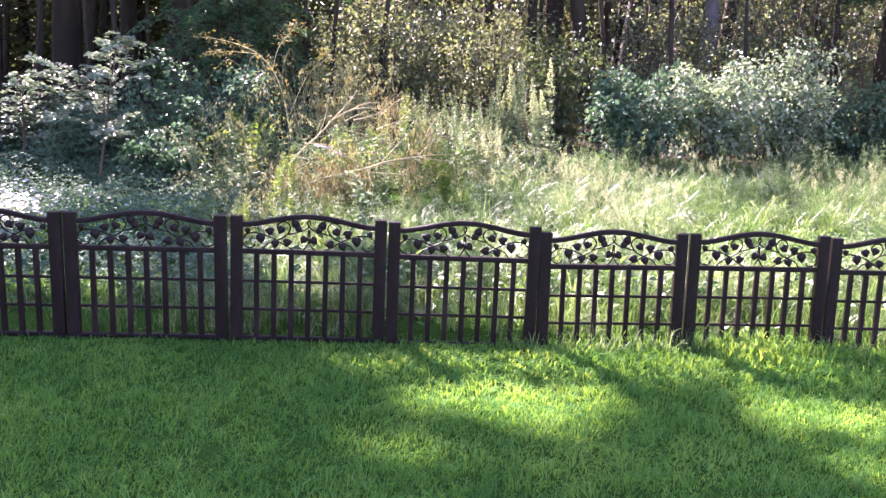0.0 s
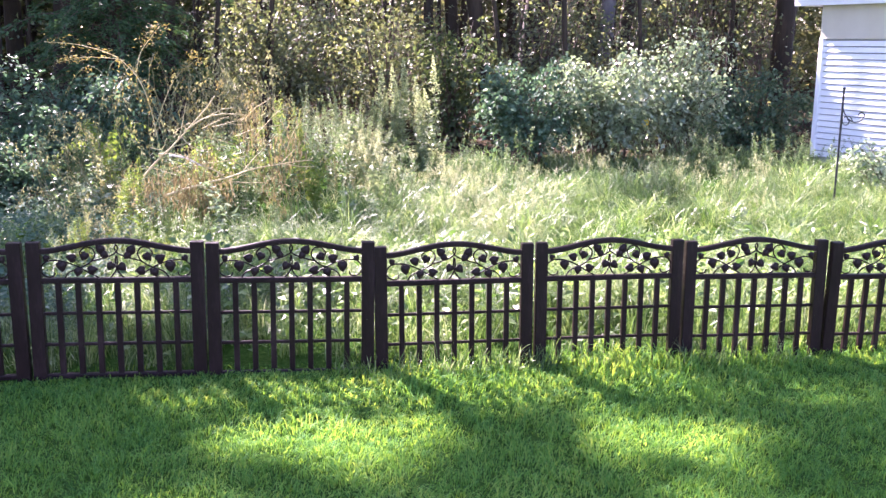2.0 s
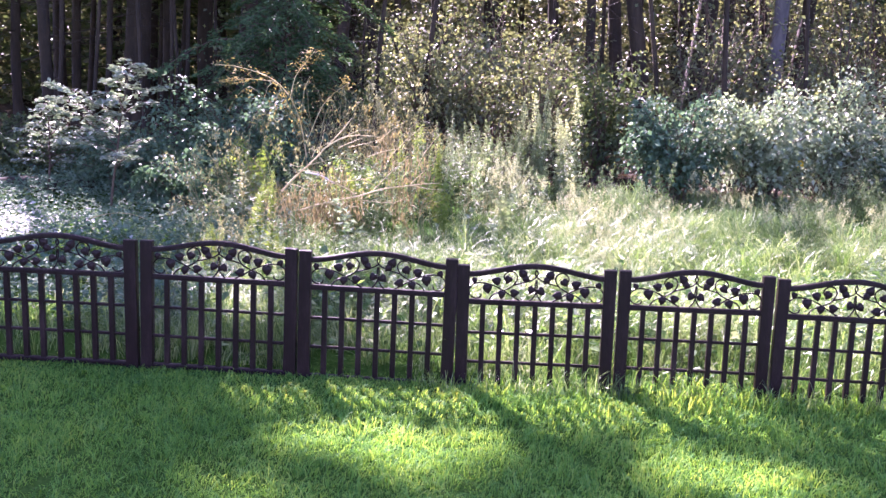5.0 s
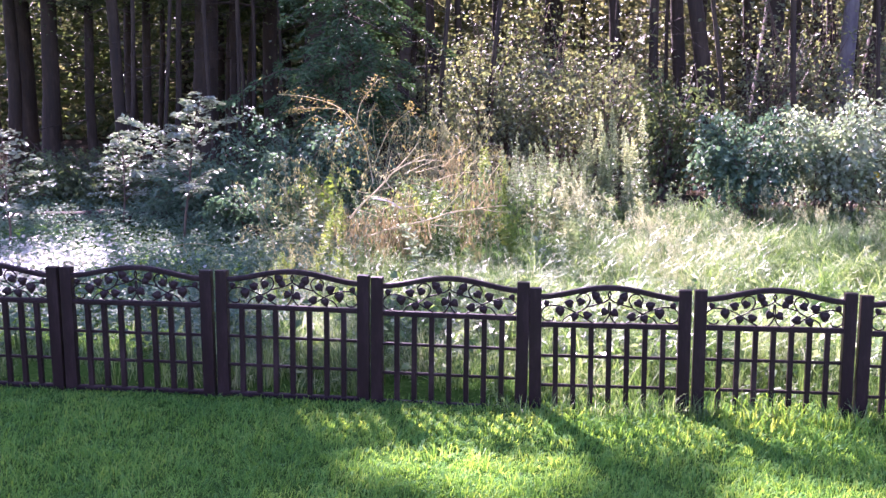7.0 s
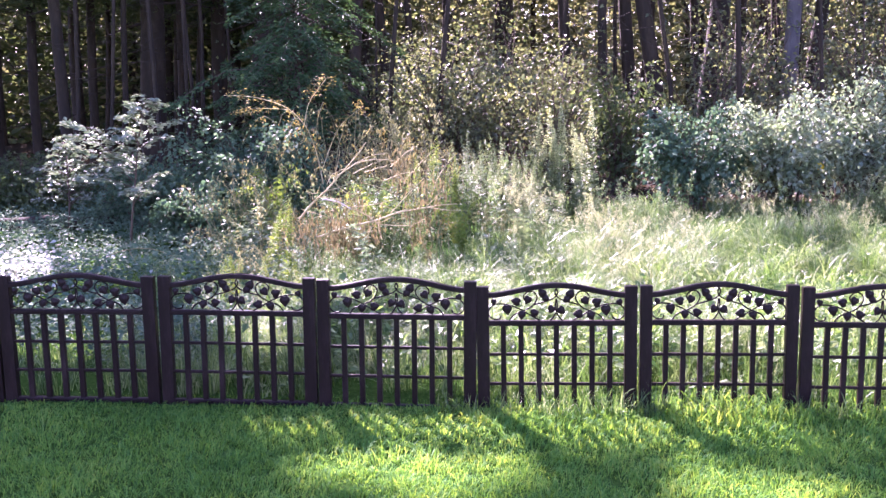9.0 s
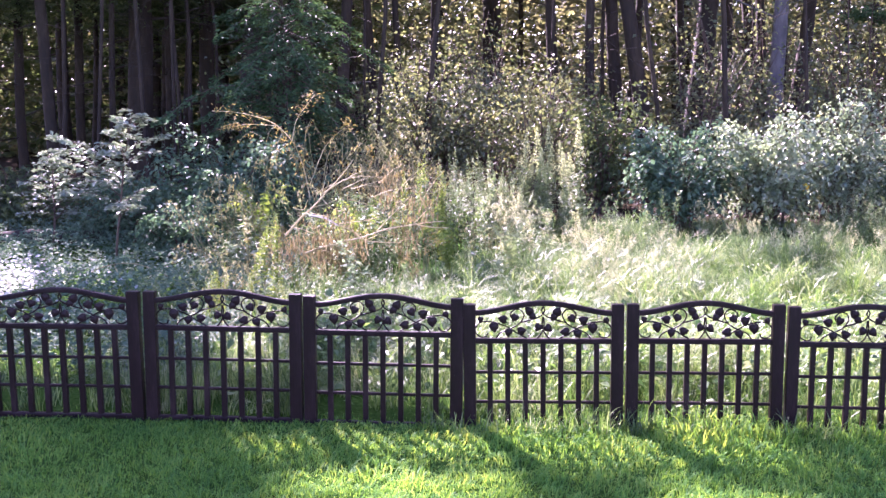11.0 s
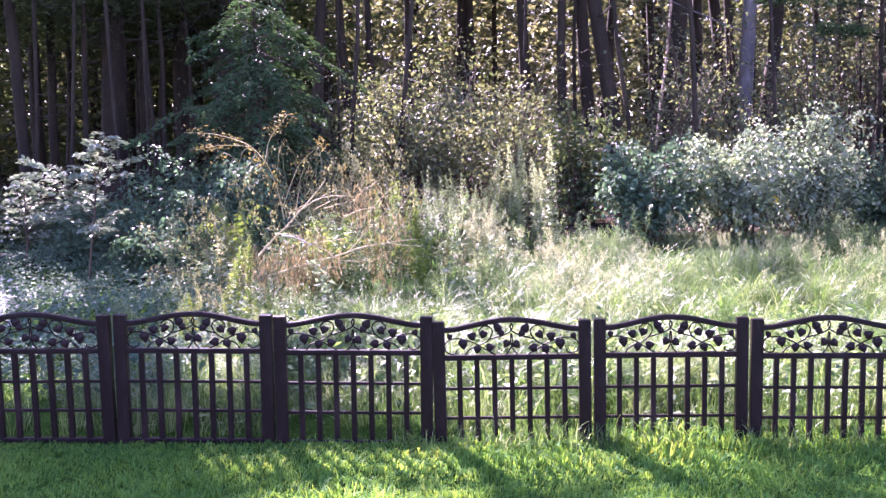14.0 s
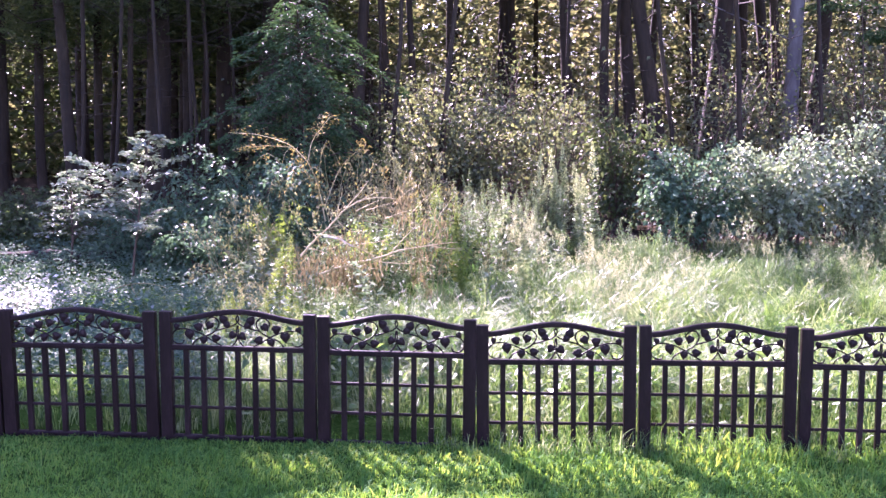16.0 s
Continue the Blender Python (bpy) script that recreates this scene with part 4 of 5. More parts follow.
place(ochre, RNG, [(-0.95, 6.4), (-0.6, 6.5), (-0.3, 6.4), (-1.2, 6.7)], 1.0, 1.25, 9)
place(tan, RNG, [(-0.9, 6.9), (-0.3, 6.8), (-1.55, 4.5), (-1.65, 4.2), (-1.3, 4.8)], 0.95, 1.2, 9)
place(tan, RNG, [(-1.3, 7.9), (-0.9, 8.1), (-0.5, 7.8), (-0.1, 8.0), (-0.7, 8.6)], 1.25, 1.55, 9)
place(tan, RNG, [(0.75, 5.3), (0.95, 5.6), (1.1, 5.2), (-1.45, 3.2), (-1.25, 2.6), (-1.0, 2.9)], 0.45, 0.6, 9)
place(rust, RNG, [(-0.72, 4.0), (-0.4, 3.95), (-1.2, 4.3), (0.75, 6.0), (0.25, 4.0)], 0.6, 0.85, 9)
place(ochre, RNG, [(-1.0, 3.4), (0.35, 3.9), (-1.1, 4.5)], 0.45, 0.6, 9)
G5 = "green weeds behind the fence"
green = [weed(RNG, "green_weed", "leafy green weed among dry stems", 0.8, M_SOFT, M_PALE, G5, 60, 20, 0.085, 0.05, 3, 0.2) for _ in range(5)]
scatter(green, RNG, 78, -1.9, 0.9, 4.15, 6.4, 0.65, 1.2, 24)
scatter(green, RNG, 60, -1.8, 1.2, 1.2, 3.3, 0.35, 0.6, 20)
scatter(green, RNG, 46, 5.4, 8.0, 5.0, 8.0, 0.4, 0.8)
scatter(green, RNG, 84, 1.2, 6.4, 4.4, 7.4, 0.4, 0.85, 18)
G6 = "weeds at the edge of the wood"
edge = [weed(RNG, "woodland_weed", "leafy weed at the shaded edge of the wood", 0.95, M_GREEN, M_DRY, G6, 70, 30, 0.085, 0.05, 3, 0.2) for _ in range(4)]
scatter(edge, RNG, 64, -5.5, 8.0, 7.6, 10.8, 0.5, 1.1)
G7 = "broad-leaved weeds near the fence"
broad = [weed(RNG, "broad_weed", "broad-leaved weed with drooping whitish sunlit leaves", 0.55, M_SHRUB, M_PALE, G7, 34, 0, 0.085, 0.05, 3, 0.2, (0.05, 0.5), 0.3, 0.16) for _ in range(4)]
scatter(broad, RNG, 26, -0.4, 5.0, 0.62, 2.8, 0.55, 1.05, 12)
place(broad, RNG, [(0.62, 1.1), (0.7, 1.25), (0.55, 1.3), (1.6, 1.2), (1.75, 1.1), (1.5, 1.35)], 0.95, 1.1)
scatter(broad, RNG, 16, -2.4, -0.4, 0.7, 2.2, 0.5, 0.9, 5)
place(broad, RNG, [(-1.62, 4.25), (-1.5, 4.4), (-1.4, 4.0), (-0.1, 3.3), (0.9, 3.6), (1.0, 3.3)], 1.1, 1.7)


# ---- grass ----
def stuff(name, soup, material, label, category):
    return tagged(mesh_part(name, soup.mesh(name), material), label, category, kind="stuff")


def patch_noise(x, y, s, seed=0.0):
    return np.array([noise.noise(Vector((a * s, b * s, seed))) for a, b in zip(x, y)])


def lawn():
    n = 150000
    x = RNG.uniform(-3.6, 5.0, n)
    y = -(2.5 + RNG.uniform(0, 0.7, n)) * RNG.uniform(0, 1, n) ** 0.9 - 0.02
    pn, fine = patch_noise(x, y, 2.2), patch_noise(x, y, 9.0, 2.0)
    keep = fine + 0.4 * pn > -0.62
    x, y, pn, fine = x[keep], y[keep], pn[keep], fine[keep]
    h = RNG.uniform(0.02, 0.062, len(x)) * np.clip(1 + 0.5 * pn + 0.9 * fine, 0.45, 2.0) * np.interp(y, [-0.7, -0.35, -0.08], [1.0, 1.1, 0.6])
    head = fine * 6 + RNG.normal(0, 1.2, len(x))
    stuff("lawn_grass", Soup().add(*blades(RNG, np.stack([x, y, land(x, y) - 0.004], -1), h, 0.0042, 1.1, head)), M_LAWN, "short mown green lawn grass in dappled light", "grass")
    n = 30000
    x, y = RNG.uniform(-7.5, 8.5, n), RNG.uniform(-9.0, -0.1, n)
    far = (y < -2.6 - RNG.uniform(0, 0.5, n)) | (x < -3.6) | (x > 5.0)
    x, y = x[far], y[far]
    h = RNG.uniform(0.02, 0.06, len(x)) * (1 + 0.4 * patch_noise(x, y, 2.2))
    stuff("outer_lawn_grass", Soup().add(*blades(RNG, np.stack([x, y, land(x, y) - 0.004], -1), h, 0.010, 0.85)), M_LAWN, "short mown lawn grass further from the fence", "grass")
    n = 11000
    x = RNG.uniform(-4.5, 6.0, n)
    y = RNG.normal(-0.10, 0.13, n)
    h = RNG.uniform(0.02, 0.10, n) * (1 + 0.9 * patch_noise(x, y, 2.5, 3.0)) * np.where(x < 0.7, 0.42, 0.75) * (1 + 1.0 * np.exp(-((x - 2.3) / 0.4) ** 2))
    stuff("fringe_grass", Soup().add(*blades(RNG, np.stack([x, y, land(x, y) - 0.005], -1), h, 0.005, 0.9)), M_LAWN, "longer uncut grass along the foot of the fence", "grass")
    n = 90
    x = 0.2 + 3.4 * RNG.beta(2.2, 1.8, n)
    y = RNG.uniform(-0.16, -0.03, n)
    soup = Soup().add(*tufts(RNG, np.stack([x, y], -1), 14, RNG.uniform(0.10, 0.24, n), 0.0045, None, 0.03, (0.3, 1.8)))
    stuff("fence_foot_tufts", soup, M_TALL, "longer pale grass tufts at the foot of the fence", "grass")


def meadow():
    # bunches of long grass that arch over, thinning out towards the wood
    n = 900
    x = RNG.uniform(-0.6, 7.6, n)
    y = 0.5 + 4.6 * RNG.uniform(0, 1, n) ** 1.15
    clump = patch_noise(x, y, 1.1, 6.0)
    keep = (clump > -0.28) & (x > 0.27 * y - 0.7)
    x, y, clump = x[keep], y[keep], clump[keep]
    length = np.minimum((0.56 + 0.45 * clump) * np.where(x < 0.7, 0.8, 1.0), (y + 0.15) * 0.75)
    hubs, turn = np.stack([x, y], -1), RNG.random(len(x)) < 0.55
    soup = Soup().add(*tufts(RNG, hubs[turn], 44, length[turn], 0.0052, -0.5, 0.04, (1.5, 2.8))).add(*tufts(RNG, hubs[~turn], 40, length[~turn], 0.0052, None, 0.04, (1.2, 2.6)))
    stuff("tall_grass", soup, M_TALL, "tall arching sunlit meadow grass behind the fence", "grass")
    # thinner grass between the bunches and along the back of the fence
    n = 26000
    x = RNG.uniform(-1.4, 7.4, n)
    y = 0.12 + 4.6 * RNG.uniform(0, 1, n) ** 1.4
    keep = patch_noise(x, y, 2.6, 8.0) > -0.15
    x, y = x[keep], y[keep]
    h = np.minimum(RNG.uniform(0.08, 0.30, len(x)), (y + 0.02) / 1.4)
    stuff("short_meadow_grass", Soup().add(*blades(RNG, np.stack([x, y, land(x, y) - 0.02], -1), h, 0.005, 1.1)), M_TALL, "shorter matted grass between the meadow tufts", "grass")
    n = 20000
    x = RNG.uniform(1.0, 8.6, n)
    y = RNG.uniform(4.3, 8.4, n)
    keep = patch_noise(x, y, 1.6, 9.0) > -0.12
    x, y = x[keep], y[keep]
    h = RNG.uniform(0.08, 0.30, len(x)) * (1 + 0.8 * patch_noise(x, y, 1.2, 14.0))
    stuff("back_meadow_grass", Soup().add(*blades(RNG, np.stack([x, y, land(x, y) - 0.02], -1), h, 0.008, 0.8)), M_SOFT, "soft green grass at the back of the meadow", "grass")
    n = 330
    x = RNG.uniform(-4.6, 5.6, n)
    y = 0.10 + RNG.uniform(0, 1, n) ** 1.3 * 0.9
    length = RNG.uniform(0.22, 0.5, n) * np.where(x < -1.2, 0.6, 1.0)
    soup = Soup().add(*tufts(RNG, np.stack([x, y], -1), 20, length, 0.0052, None, 0.03, (0.2, 1.3)))
    stuff("meadow_grass", soup, M_TALL, "long uncut grass growing along the back of the fence", "grass")
    n = 12000
    x = 0.4 - 5.5 * RNG.uniform(0, 1, n) ** 1.3
    y = 0.5 + 3.6 * RNG.uniform(0, 1, n) ** 1.7
    h = RNG.uniform(0.06, 0.24, n) * (1 + 0.7 * patch_noise(x, y, 1.8, 8.0)) * np.where(x < -1.5, 0.6, 1.0)
    stuff("shaded_grass", Soup().add(*blades(RNG, np.stack([x, y, land(x, y) - 0.02], -1), h, 0.0045, 1.1)), M_TALL, "thin shaded grass among the ground cover", "grass")


def ground_cover():
    n = 42000
    x = RNG.uniform(-6.5, -0.9, n)
    y = RNG.uniform(0.7, 7.5, n)
    pn = patch_noise(x, y, 1.1, 11.0)
    z = land(x, y) + RNG.uniform(0.03, 0.24, n) * (1.0 + 0.8 * pn)
    v, q = leaves(RNG, np.stack([x, y, z], -1), 0.042, 2.2, 0.36, 0.2, None, 0.25)
    cover = Soup().add(v, q)
    stuff("ground_cover", cover, M_COVER, "low bluish ground cover leaves under the saplings", "plants")
    # the bright sun patch is painted in with paler leaves here
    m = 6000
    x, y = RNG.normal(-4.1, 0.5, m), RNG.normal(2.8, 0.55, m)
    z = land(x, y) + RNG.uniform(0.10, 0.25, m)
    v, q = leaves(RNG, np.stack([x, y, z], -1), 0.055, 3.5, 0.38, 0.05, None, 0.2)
    stuff("sunlit_ground_cover", Soup().add(v, q), M_SUNPALE, "dense ground cover leaves coloured pale for full sun", "plants")
    n = 12000
    x = RNG.uniform(-9, 10, n)
    y = RNG.uniform(9.0, 19, n)
    z = land(x, y) + RNG.uniform(0.0, 0.06, n)
    v, q = leaves(RNG, np.stack([x, y, z], -1), 0.09, 2.5, 0.36)
    stuff("leaf_litter", Soup().add(v, q), M_LITTER, "brown dead leaves on the forest floor", "leaves")
    n = 2200
    x = RNG.uniform(-0.6, 5.6, n)
    y = RNG.uniform(0.15, 2.0, n)
    z = land(x, y) + RNG.uniform(0.05, 0.38, n)
    v, q = leaves(RNG, np.stack([x, y, z], -1), 0.07, 2.0, 0.28, 0.2, None, 0.3)
    stuff("broad_weeds", Soup().add(v, q), M_TALL, "broad-leaved weeds mixed into the meadow grass", "plants")


lawn()
meadow()
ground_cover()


# ---- fence ----
POSTS = [-4.63, -3.71, -2.79, -1.865, -0.917, 0.008, 0.924, 1.825, 2.692, 3.56, 4.44, 5.32, 6.2]
TOPS = [(0.76, 0.76), (0.76, 0.76), (0.758, 0.755), (0.755, 0.753), (0.753, 0.742), (0.736, 0.725), (0.694, 0.70), (0.701, 0.704), (0.691, 0.685), (0.678, 0.672), (0.67, 0.67), (0.67, 0.67)]
PANEL_L, PANEL_H = 0.89, 0.74
POST_W, POST_D = 0.070, 0.046


def rounded_tube(points, radii, sides=8):
    v, q = tube(points, radii, sides)
    return mesh_of("bar", v, q, None, True)


def arch(x):
    """Height of the wavy top rail's middle along a panel."""
    s = (x - POST_W) / (PANEL_L - 2 * POST_W)
    return 0.692 + 0.056 * (0.5 - 0.5 * math.cos(2 * math.pi * s)) ** 0.8


def bar_along(points, w, h):
    """A rail of rectangular, softened section along points."""
    prof = [(-w, -h * 0.6), (-w * 0.7, -h), (w * 0.7, -h), (w, -h * 0.6), (w, h * 0.6), (w * 0.7, h), (-w * 0.7, h), (-w, h * 0.6)]
    verts, quads, k = [], [], len(prof)
    for x, z in points:
        verts += [(x, a, z + b) for a, b in prof]
    for i in range(len(points) - 1):
        for j in range(k):
            a, b = i * k + j, i * k + (j + 1) % k
            quads.append((a, b, b + k, a + k))
    return mesh_of("rail", verts, quads)


def vine_leaf(size, turn, tilt):
    """A thick ivy-like leaf: pointed tip, two side lobes, raised midrib."""
    rim = [(0, -0.40), (0.24, -0.50), (0.46, -0.32), (0.50, -0.02), (0.32, 0.30), (0.0, 0.64), (-0.32, 0.30), (-0.50, -0.02), (-0.46, -0.32), (-0.24, -0.50)]
    c, s = math.cos(turn), math.sin(turn)
    pts = [((x * c - z * s) * size, (x * s + z * c) * size) for x, z in rim]
    k = len(pts)
    verts = [(x, -0.007, z) for x, z in pts] + [(x, 0.007, z) for x, z in pts] + [(0, -0.014, 0), (0, 0.014, 0)]
    tris = [(2 * k, (i + 1) % k, i) for i in range(k)] + [(2 * k + 1, k + i, k + (i + 1) % k) for i in range(k)]
    quads = [(i, (i + 1) % k, k + (i + 1) % k, k + i) for i in range(k)]
    return mesh_of("leaf", verts, quads, tris)


# the vine of one half panel: share of the opening's width, share of its height from the rail to the arch
HALF = [
    [(0.095, 0.22), (0.085, 0.09), (0.05, 0.055), (0.016, 0.175), (0.004, 0.40), (0.024, 0.62), (0.067, 0.72), (0.15, 0.63), (0.234, 0.42), (0.305, 0.20), (0.383, 0.0)],
    [(0.156, 0.0), (0.19, 0.22), (0.26, 0.34), (0.326, 0.49), (0.36, 0.73), (0.338, 0.93), (0.294, 0.98), (0.262, 0.86), (0.27, 0.70)],
    [(0.333, 0.52), (0.425, 0.60), (0.487, 0.71), (0.51, 0.86), (0.50, 0.98)],
    [(0.503, 0.66), (0.506, 0.37), (0.482, 0.13), (0.454, 0.0)],
]
STEMS = HALF + [[(1 - u, w) for u, w in stem] for stem in HALF]
# leaves of the half: place, size, turn
HALF_LEAVES = [(0.043, 0.84, 0.036, 2.9), (0.142, 0.47, 0.058, 3.3), (0.208, 0.72, 0.052, 1.3), (0.293, 0.72, 0.048, 2.7), (0.248, 0.22, 0.048, 3.0), (0.34, 0.26, 0.052, -1.4), (0.397, 0.88, 0.052, 0.8), (0.425, 0.70, 0.042, -2.2), (0.464, 0.36, 0.048, 2.6)]
VINE_LEAVES = HALF_LEAVES + [(1 - u, w - 0.03, s * 1.04, -turn + 0.25) for u, w, s, turn in HALF_LEAVES]


def fence_panel():
    t = thing("fence_panel", (0, 0, 0), "dark brown resin fence panel with arched top and leafy vine", "fence panel", "fence panels along the lawn")
    for x in (0, PANEL_L - POST_W):
        part("post", box(bmesh.new(), x, x + POST_W, -POST_D / 2, POST_D / 2, -0.12, PANEL_H + 0.004, 0.006), M_FENCE, t)
    a, b = POST_W - 0.006, PANEL_L - POST_W + 0.006
    xs = np.linspace(a, b, 33)
    mesh_part("top_rail", bar_along([(x, arch(x)) for x in xs], 0.020, 0.0145), M_FENCE, t)
    mesh_part("middle_rail", bar_along([(a, 0.534), (b, 0.534)], 0.019, 0.0145), M_FENCE, t)
    for z in (0.354, 0.183):
        mesh_part("cross_rail", bar_along([(a, z), (b, z)], 0.010, 0.008), M_FENCE, t)
    mesh_part("bottom_rail", bar_along([(a, 0.006), (b, 0.006)], 0.018, 0.014), M_FENCE, t)
    clear = (PANEL_L - 2 * POST_W) / 7.6
    for i in range(7):
        x = PANEL_L / 2 + (i - 3) * clear
        part("picket", box(bmesh.new(), x - 0.015, x + 0.015, -0.013, 0.013, 0.01, 0.526, 0.004), M_FENCE, t)
    wide = b - a

    def spot(u, w):
        x = a + u * wide
        return x, 0.547 + w * (arch(x) - 0.016 - 0.547)

    stems = []
    for stem in STEMS:
        path = smooth_path([(spot(u, w)[0], 0.0, spot(u, w)[1]) for u, w in stem], 6)
        stems.append((path, mesh_part("vine_stem", rounded_tube(path, 0.0043, 6), M_FENCE, t)))
    for u, w, s, turn in VINE_LEAVES:
        x, z = spot(u, w)
        near = min(stems, key=lambda e: min((p[0] - x) ** 2 + (p[2] - z) ** 2 for p in e[0]))
        ob = mesh_part("vine_leaf", vine_leaf(s * 0.92, turn, 0), M_FENCE, near[1])
        ob.location = (x, -0.004, z)
    return t


panel = fence_panel()
for k in range(len(POSTS) - 1):
    left, right = TOPS[k]
    span = POSTS[k + 1] - POSTS[k]
    m = pose(POSTS[k] + 0.010 + RNG.normal(0, 0.002), 0, left - PANEL_H, RNG.normal(0, 1.0), -math.degrees(math.atan2(right - left, span)), 0) @ Matrix.Diagonal(((span - 0.021) / PANEL_L, 1, 1, 1))
    if k == 0:
        panel.matrix_basis = m
    else:
        copy_thing(panel, m)


# ---- fallen branch ----
def fallen_branch():
    t = thing("fallen_branch", (-0.6, 4.0, 0.06), "bare tan fallen branch with twigs lying over weeds", "branch")
    base = np.array([-0.6, 4.0, 0.06])

    def limb(pts, r0, r1, mat, name="limb", sides=7):
        path = smooth_path(np.array(pts) - base, 8)
        path += np.cumsum(RNG.normal(0, 0.002, path.shape), 0)
        v, q = tube(path, np.linspace(r0, r1, len(path)) * 0.8, sides)
        mesh_part(name, mesh_of(name, v, q, None, True), mat, t)
        return path

    limb([(-0.98, 3.90, 0.57), (-0.80, 3.92, 0.76), (-0.60, 3.97, 0.97), (-0.32, 4.05, 1.30)], 0.015, 0.005, M_DEADWOOD, "main_limb")
    limb([(-0.60, 3.97, 0.97), (-0.41, 3.95, 1.09), (-0.24, 3.95, 1.13), (-0.06, 4.00, 1.10)], 0.01, 0.004, M_DEADWOOD, "main_limb")
    limb([(-0.41, 3.95, 1.09), (-0.26, 3.90, 1.18), (-0.13, 3.90, 1.19)], 0.006, 0.003, M_DEADWOOD)
    limb([(-0.73, 3.82, 0.77), (-0.58, 3.80, 0.75), (-0.44, 3.80, 0.68)], 0.013, 0.01, M_SPLIT, "split_piece")
    limb([(-0.44, 3.80, 0.68), (-0.29, 3.80, 0.61), (-0.16, 3.82, 0.52), (0.16, 3.85, 0.50)], 0.009, 0.003, M_DEADWOOD)
    limb([(-0.77, 3.75, 0.41), (-0.50, 3.76, 0.50), (-0.23, 3.78, 0.57), (0.01, 3.80, 0.65), (0.28, 3.82, 0.70), (0.56, 3.85, 0.72)], 0.013, 0.005, M_DEADWOOD, "main_limb")
    limb([(-0.07, 3.80, 0.63), (0.08, 3.85, 0.79), (0.25, 3.90, 0.95)], 0.007, 0.003, M_DEADWOOD)
    limb([(0.28, 3.82, 0.70), (0.36, 3.85, 0.78), (0.45, 3.90, 0.86)], 0.006, 0.002, M_DEADWOOD)
    limb([(-0.44, 3.80, 0.69), (-0.16, 3.85, 0.72), (-0.02, 3.90, 0.76)], 0.006, 0.002, M_DEADWOOD)
    limb([(-0.64, 3.95, 0.93), (-0.48, 3.85, 0.82), (-0.34, 3.80, 0.83)], 0.006, 0.002, M_DEADWOOD)
    limb([(0.27, 3.82, 0.69), (0.43, 3.80, 0.67), (0.62, 3.78, 0.66)], 0.006, 0.002, M_DEADWOOD)
    limb([(-0.50, 3.76, 0.50), (-0.34, 3.72, 0.46), (-0.18, 3.70, 0.48)], 0.005, 0.002, M_DEADWOOD)
    limb([(-0.72, 3.93, 0.84), (-0.57, 3.88, 0.89), (-0.39, 3.85, 0.95)], 0.006, 0.002, M_DEADWOOD)
    for _ in range(26):
        s = np.array([RNG.uniform(-1.0, 0.4), RNG.uniform(3.8, 4.3), RNG.uniform(0.4, 1.05)])
        e = s + [RNG.uniform(-0.15, 0.5), RNG.normal(0, 0.1), RNG.normal(0.07, 0.17)]
        limb([s, (s + e) / 2 + RNG.normal(0, 0.03, 3), e], 0.0055, 0.002, M_DEADWOOD, "twig", 4)
    n = 1700
    hub = np.array([[-0.64, 3.8, 0.46], [-0.52, 3.8, 0.36], [-0.3, 3.85, 0.40], [0.2, 3.85, 0.54], [-0.84, 3.9, 0.40], [0.0, 4.1, 1.02], [-0.45, 3.8, 0.62], [0.35, 3.9, 0.80], [-1.0, 3.9, 0.30]]) - base
    c = hub[RNG.integers(0, len(hub), n)] + RNG.normal(0, 1, (n, 3)) * [0.09, 0.06, 0.13]
    v, q = leaves(RNG, c, 0.075, 0.3, 0.07, 1.2, np.array([0, 0, -0.9]))
    mesh_part("dead_needles", mesh_of("dead_needles", v, q), M_RUST, t, "hanging reddish-brown dead needles")


fallen_branch()


def arched_twig():
    t = thing("fallen_twig", (-2.4, 3.4, 0.05), "bare brown bent twig over the ground cover", "twig")
    path = smooth_path([(-0.55, 0, 0.02), (-0.25, 0, 0.26), (0.1, 0.05, 0.30), (0.45, 0.1, 0.14), (0.7, 0.1, 0.02)], 8)
    v, q = tube(path, np.linspace(0.006, 0.002, len(path)), 6)
    mesh_part("limb", mesh_of("limb", v, q, None, True), M_STALK, t)
    v, q = tube(smooth_path([(-0.1, 0.02, 0.29), (0.0, -0.05, 0.16), (0.12, -0.1, 0.05)], 6), np.linspace(0.005, 0.002, 13), 5)
    mesh_part("twig", mesh_of("twig", v, q, None, True), M_STALK, t)


arched_twig()


def fallen_log(x, y, length, turn, r):
    t = thing("fallen_log", (x, y, float(land(x, y)) + r * 0.35), "dark rotting log lying in the undergrowth", "log", "", turn)
    xs = np.linspace(-length / 2, length / 2, 9)
    v, q = tube(np.stack([xs, RNG.normal(0, 0.02, 9), RNG.normal(0, 0.015, 9)], -1), r * RNG.uniform(0.85, 1.1, 9), 10)
    mesh_part("trunk", mesh_of("trunk", v, q, None, True), M_ROT, t)


fallen_log(-5.2, 6.6, 2.4, 8, 0.11)


def flower(x, y, z):
    g = float(land(x, y))
    t = thing("yellow_flower", (x, y, g), "single yellow flower on a green stalk", "flower")
    v, q = tube([(0, 0, -0.02), (0.02, 0, (z - g) * 0.5), (0, 0, z - g)], [0.006, 0.005, 0.004], 5)
    mesh_part("stalk", mesh_of("stalk", v, q, None, True), M_STEM, t)
    petals = Soup()
    for i in range(16):
        a = i * math.pi / 8
        d, s = np.array([math.cos(a), -0.25, math.sin(a)]), np.array([-math.sin(a), 0, math.cos(a)])
        c = np.array([0, 0, z - g])
        petals.add([c + d * 0.008, c + d * 0.036 + s * 0.013, c + d * 0.06, c + d * 0.036 - s * 0.013], [[0, 1, 2, 3]])
    mesh_part("petals", petals.mesh("petals"), M_FLOWER, t)


flower(5.12, 8.0, 0.70)


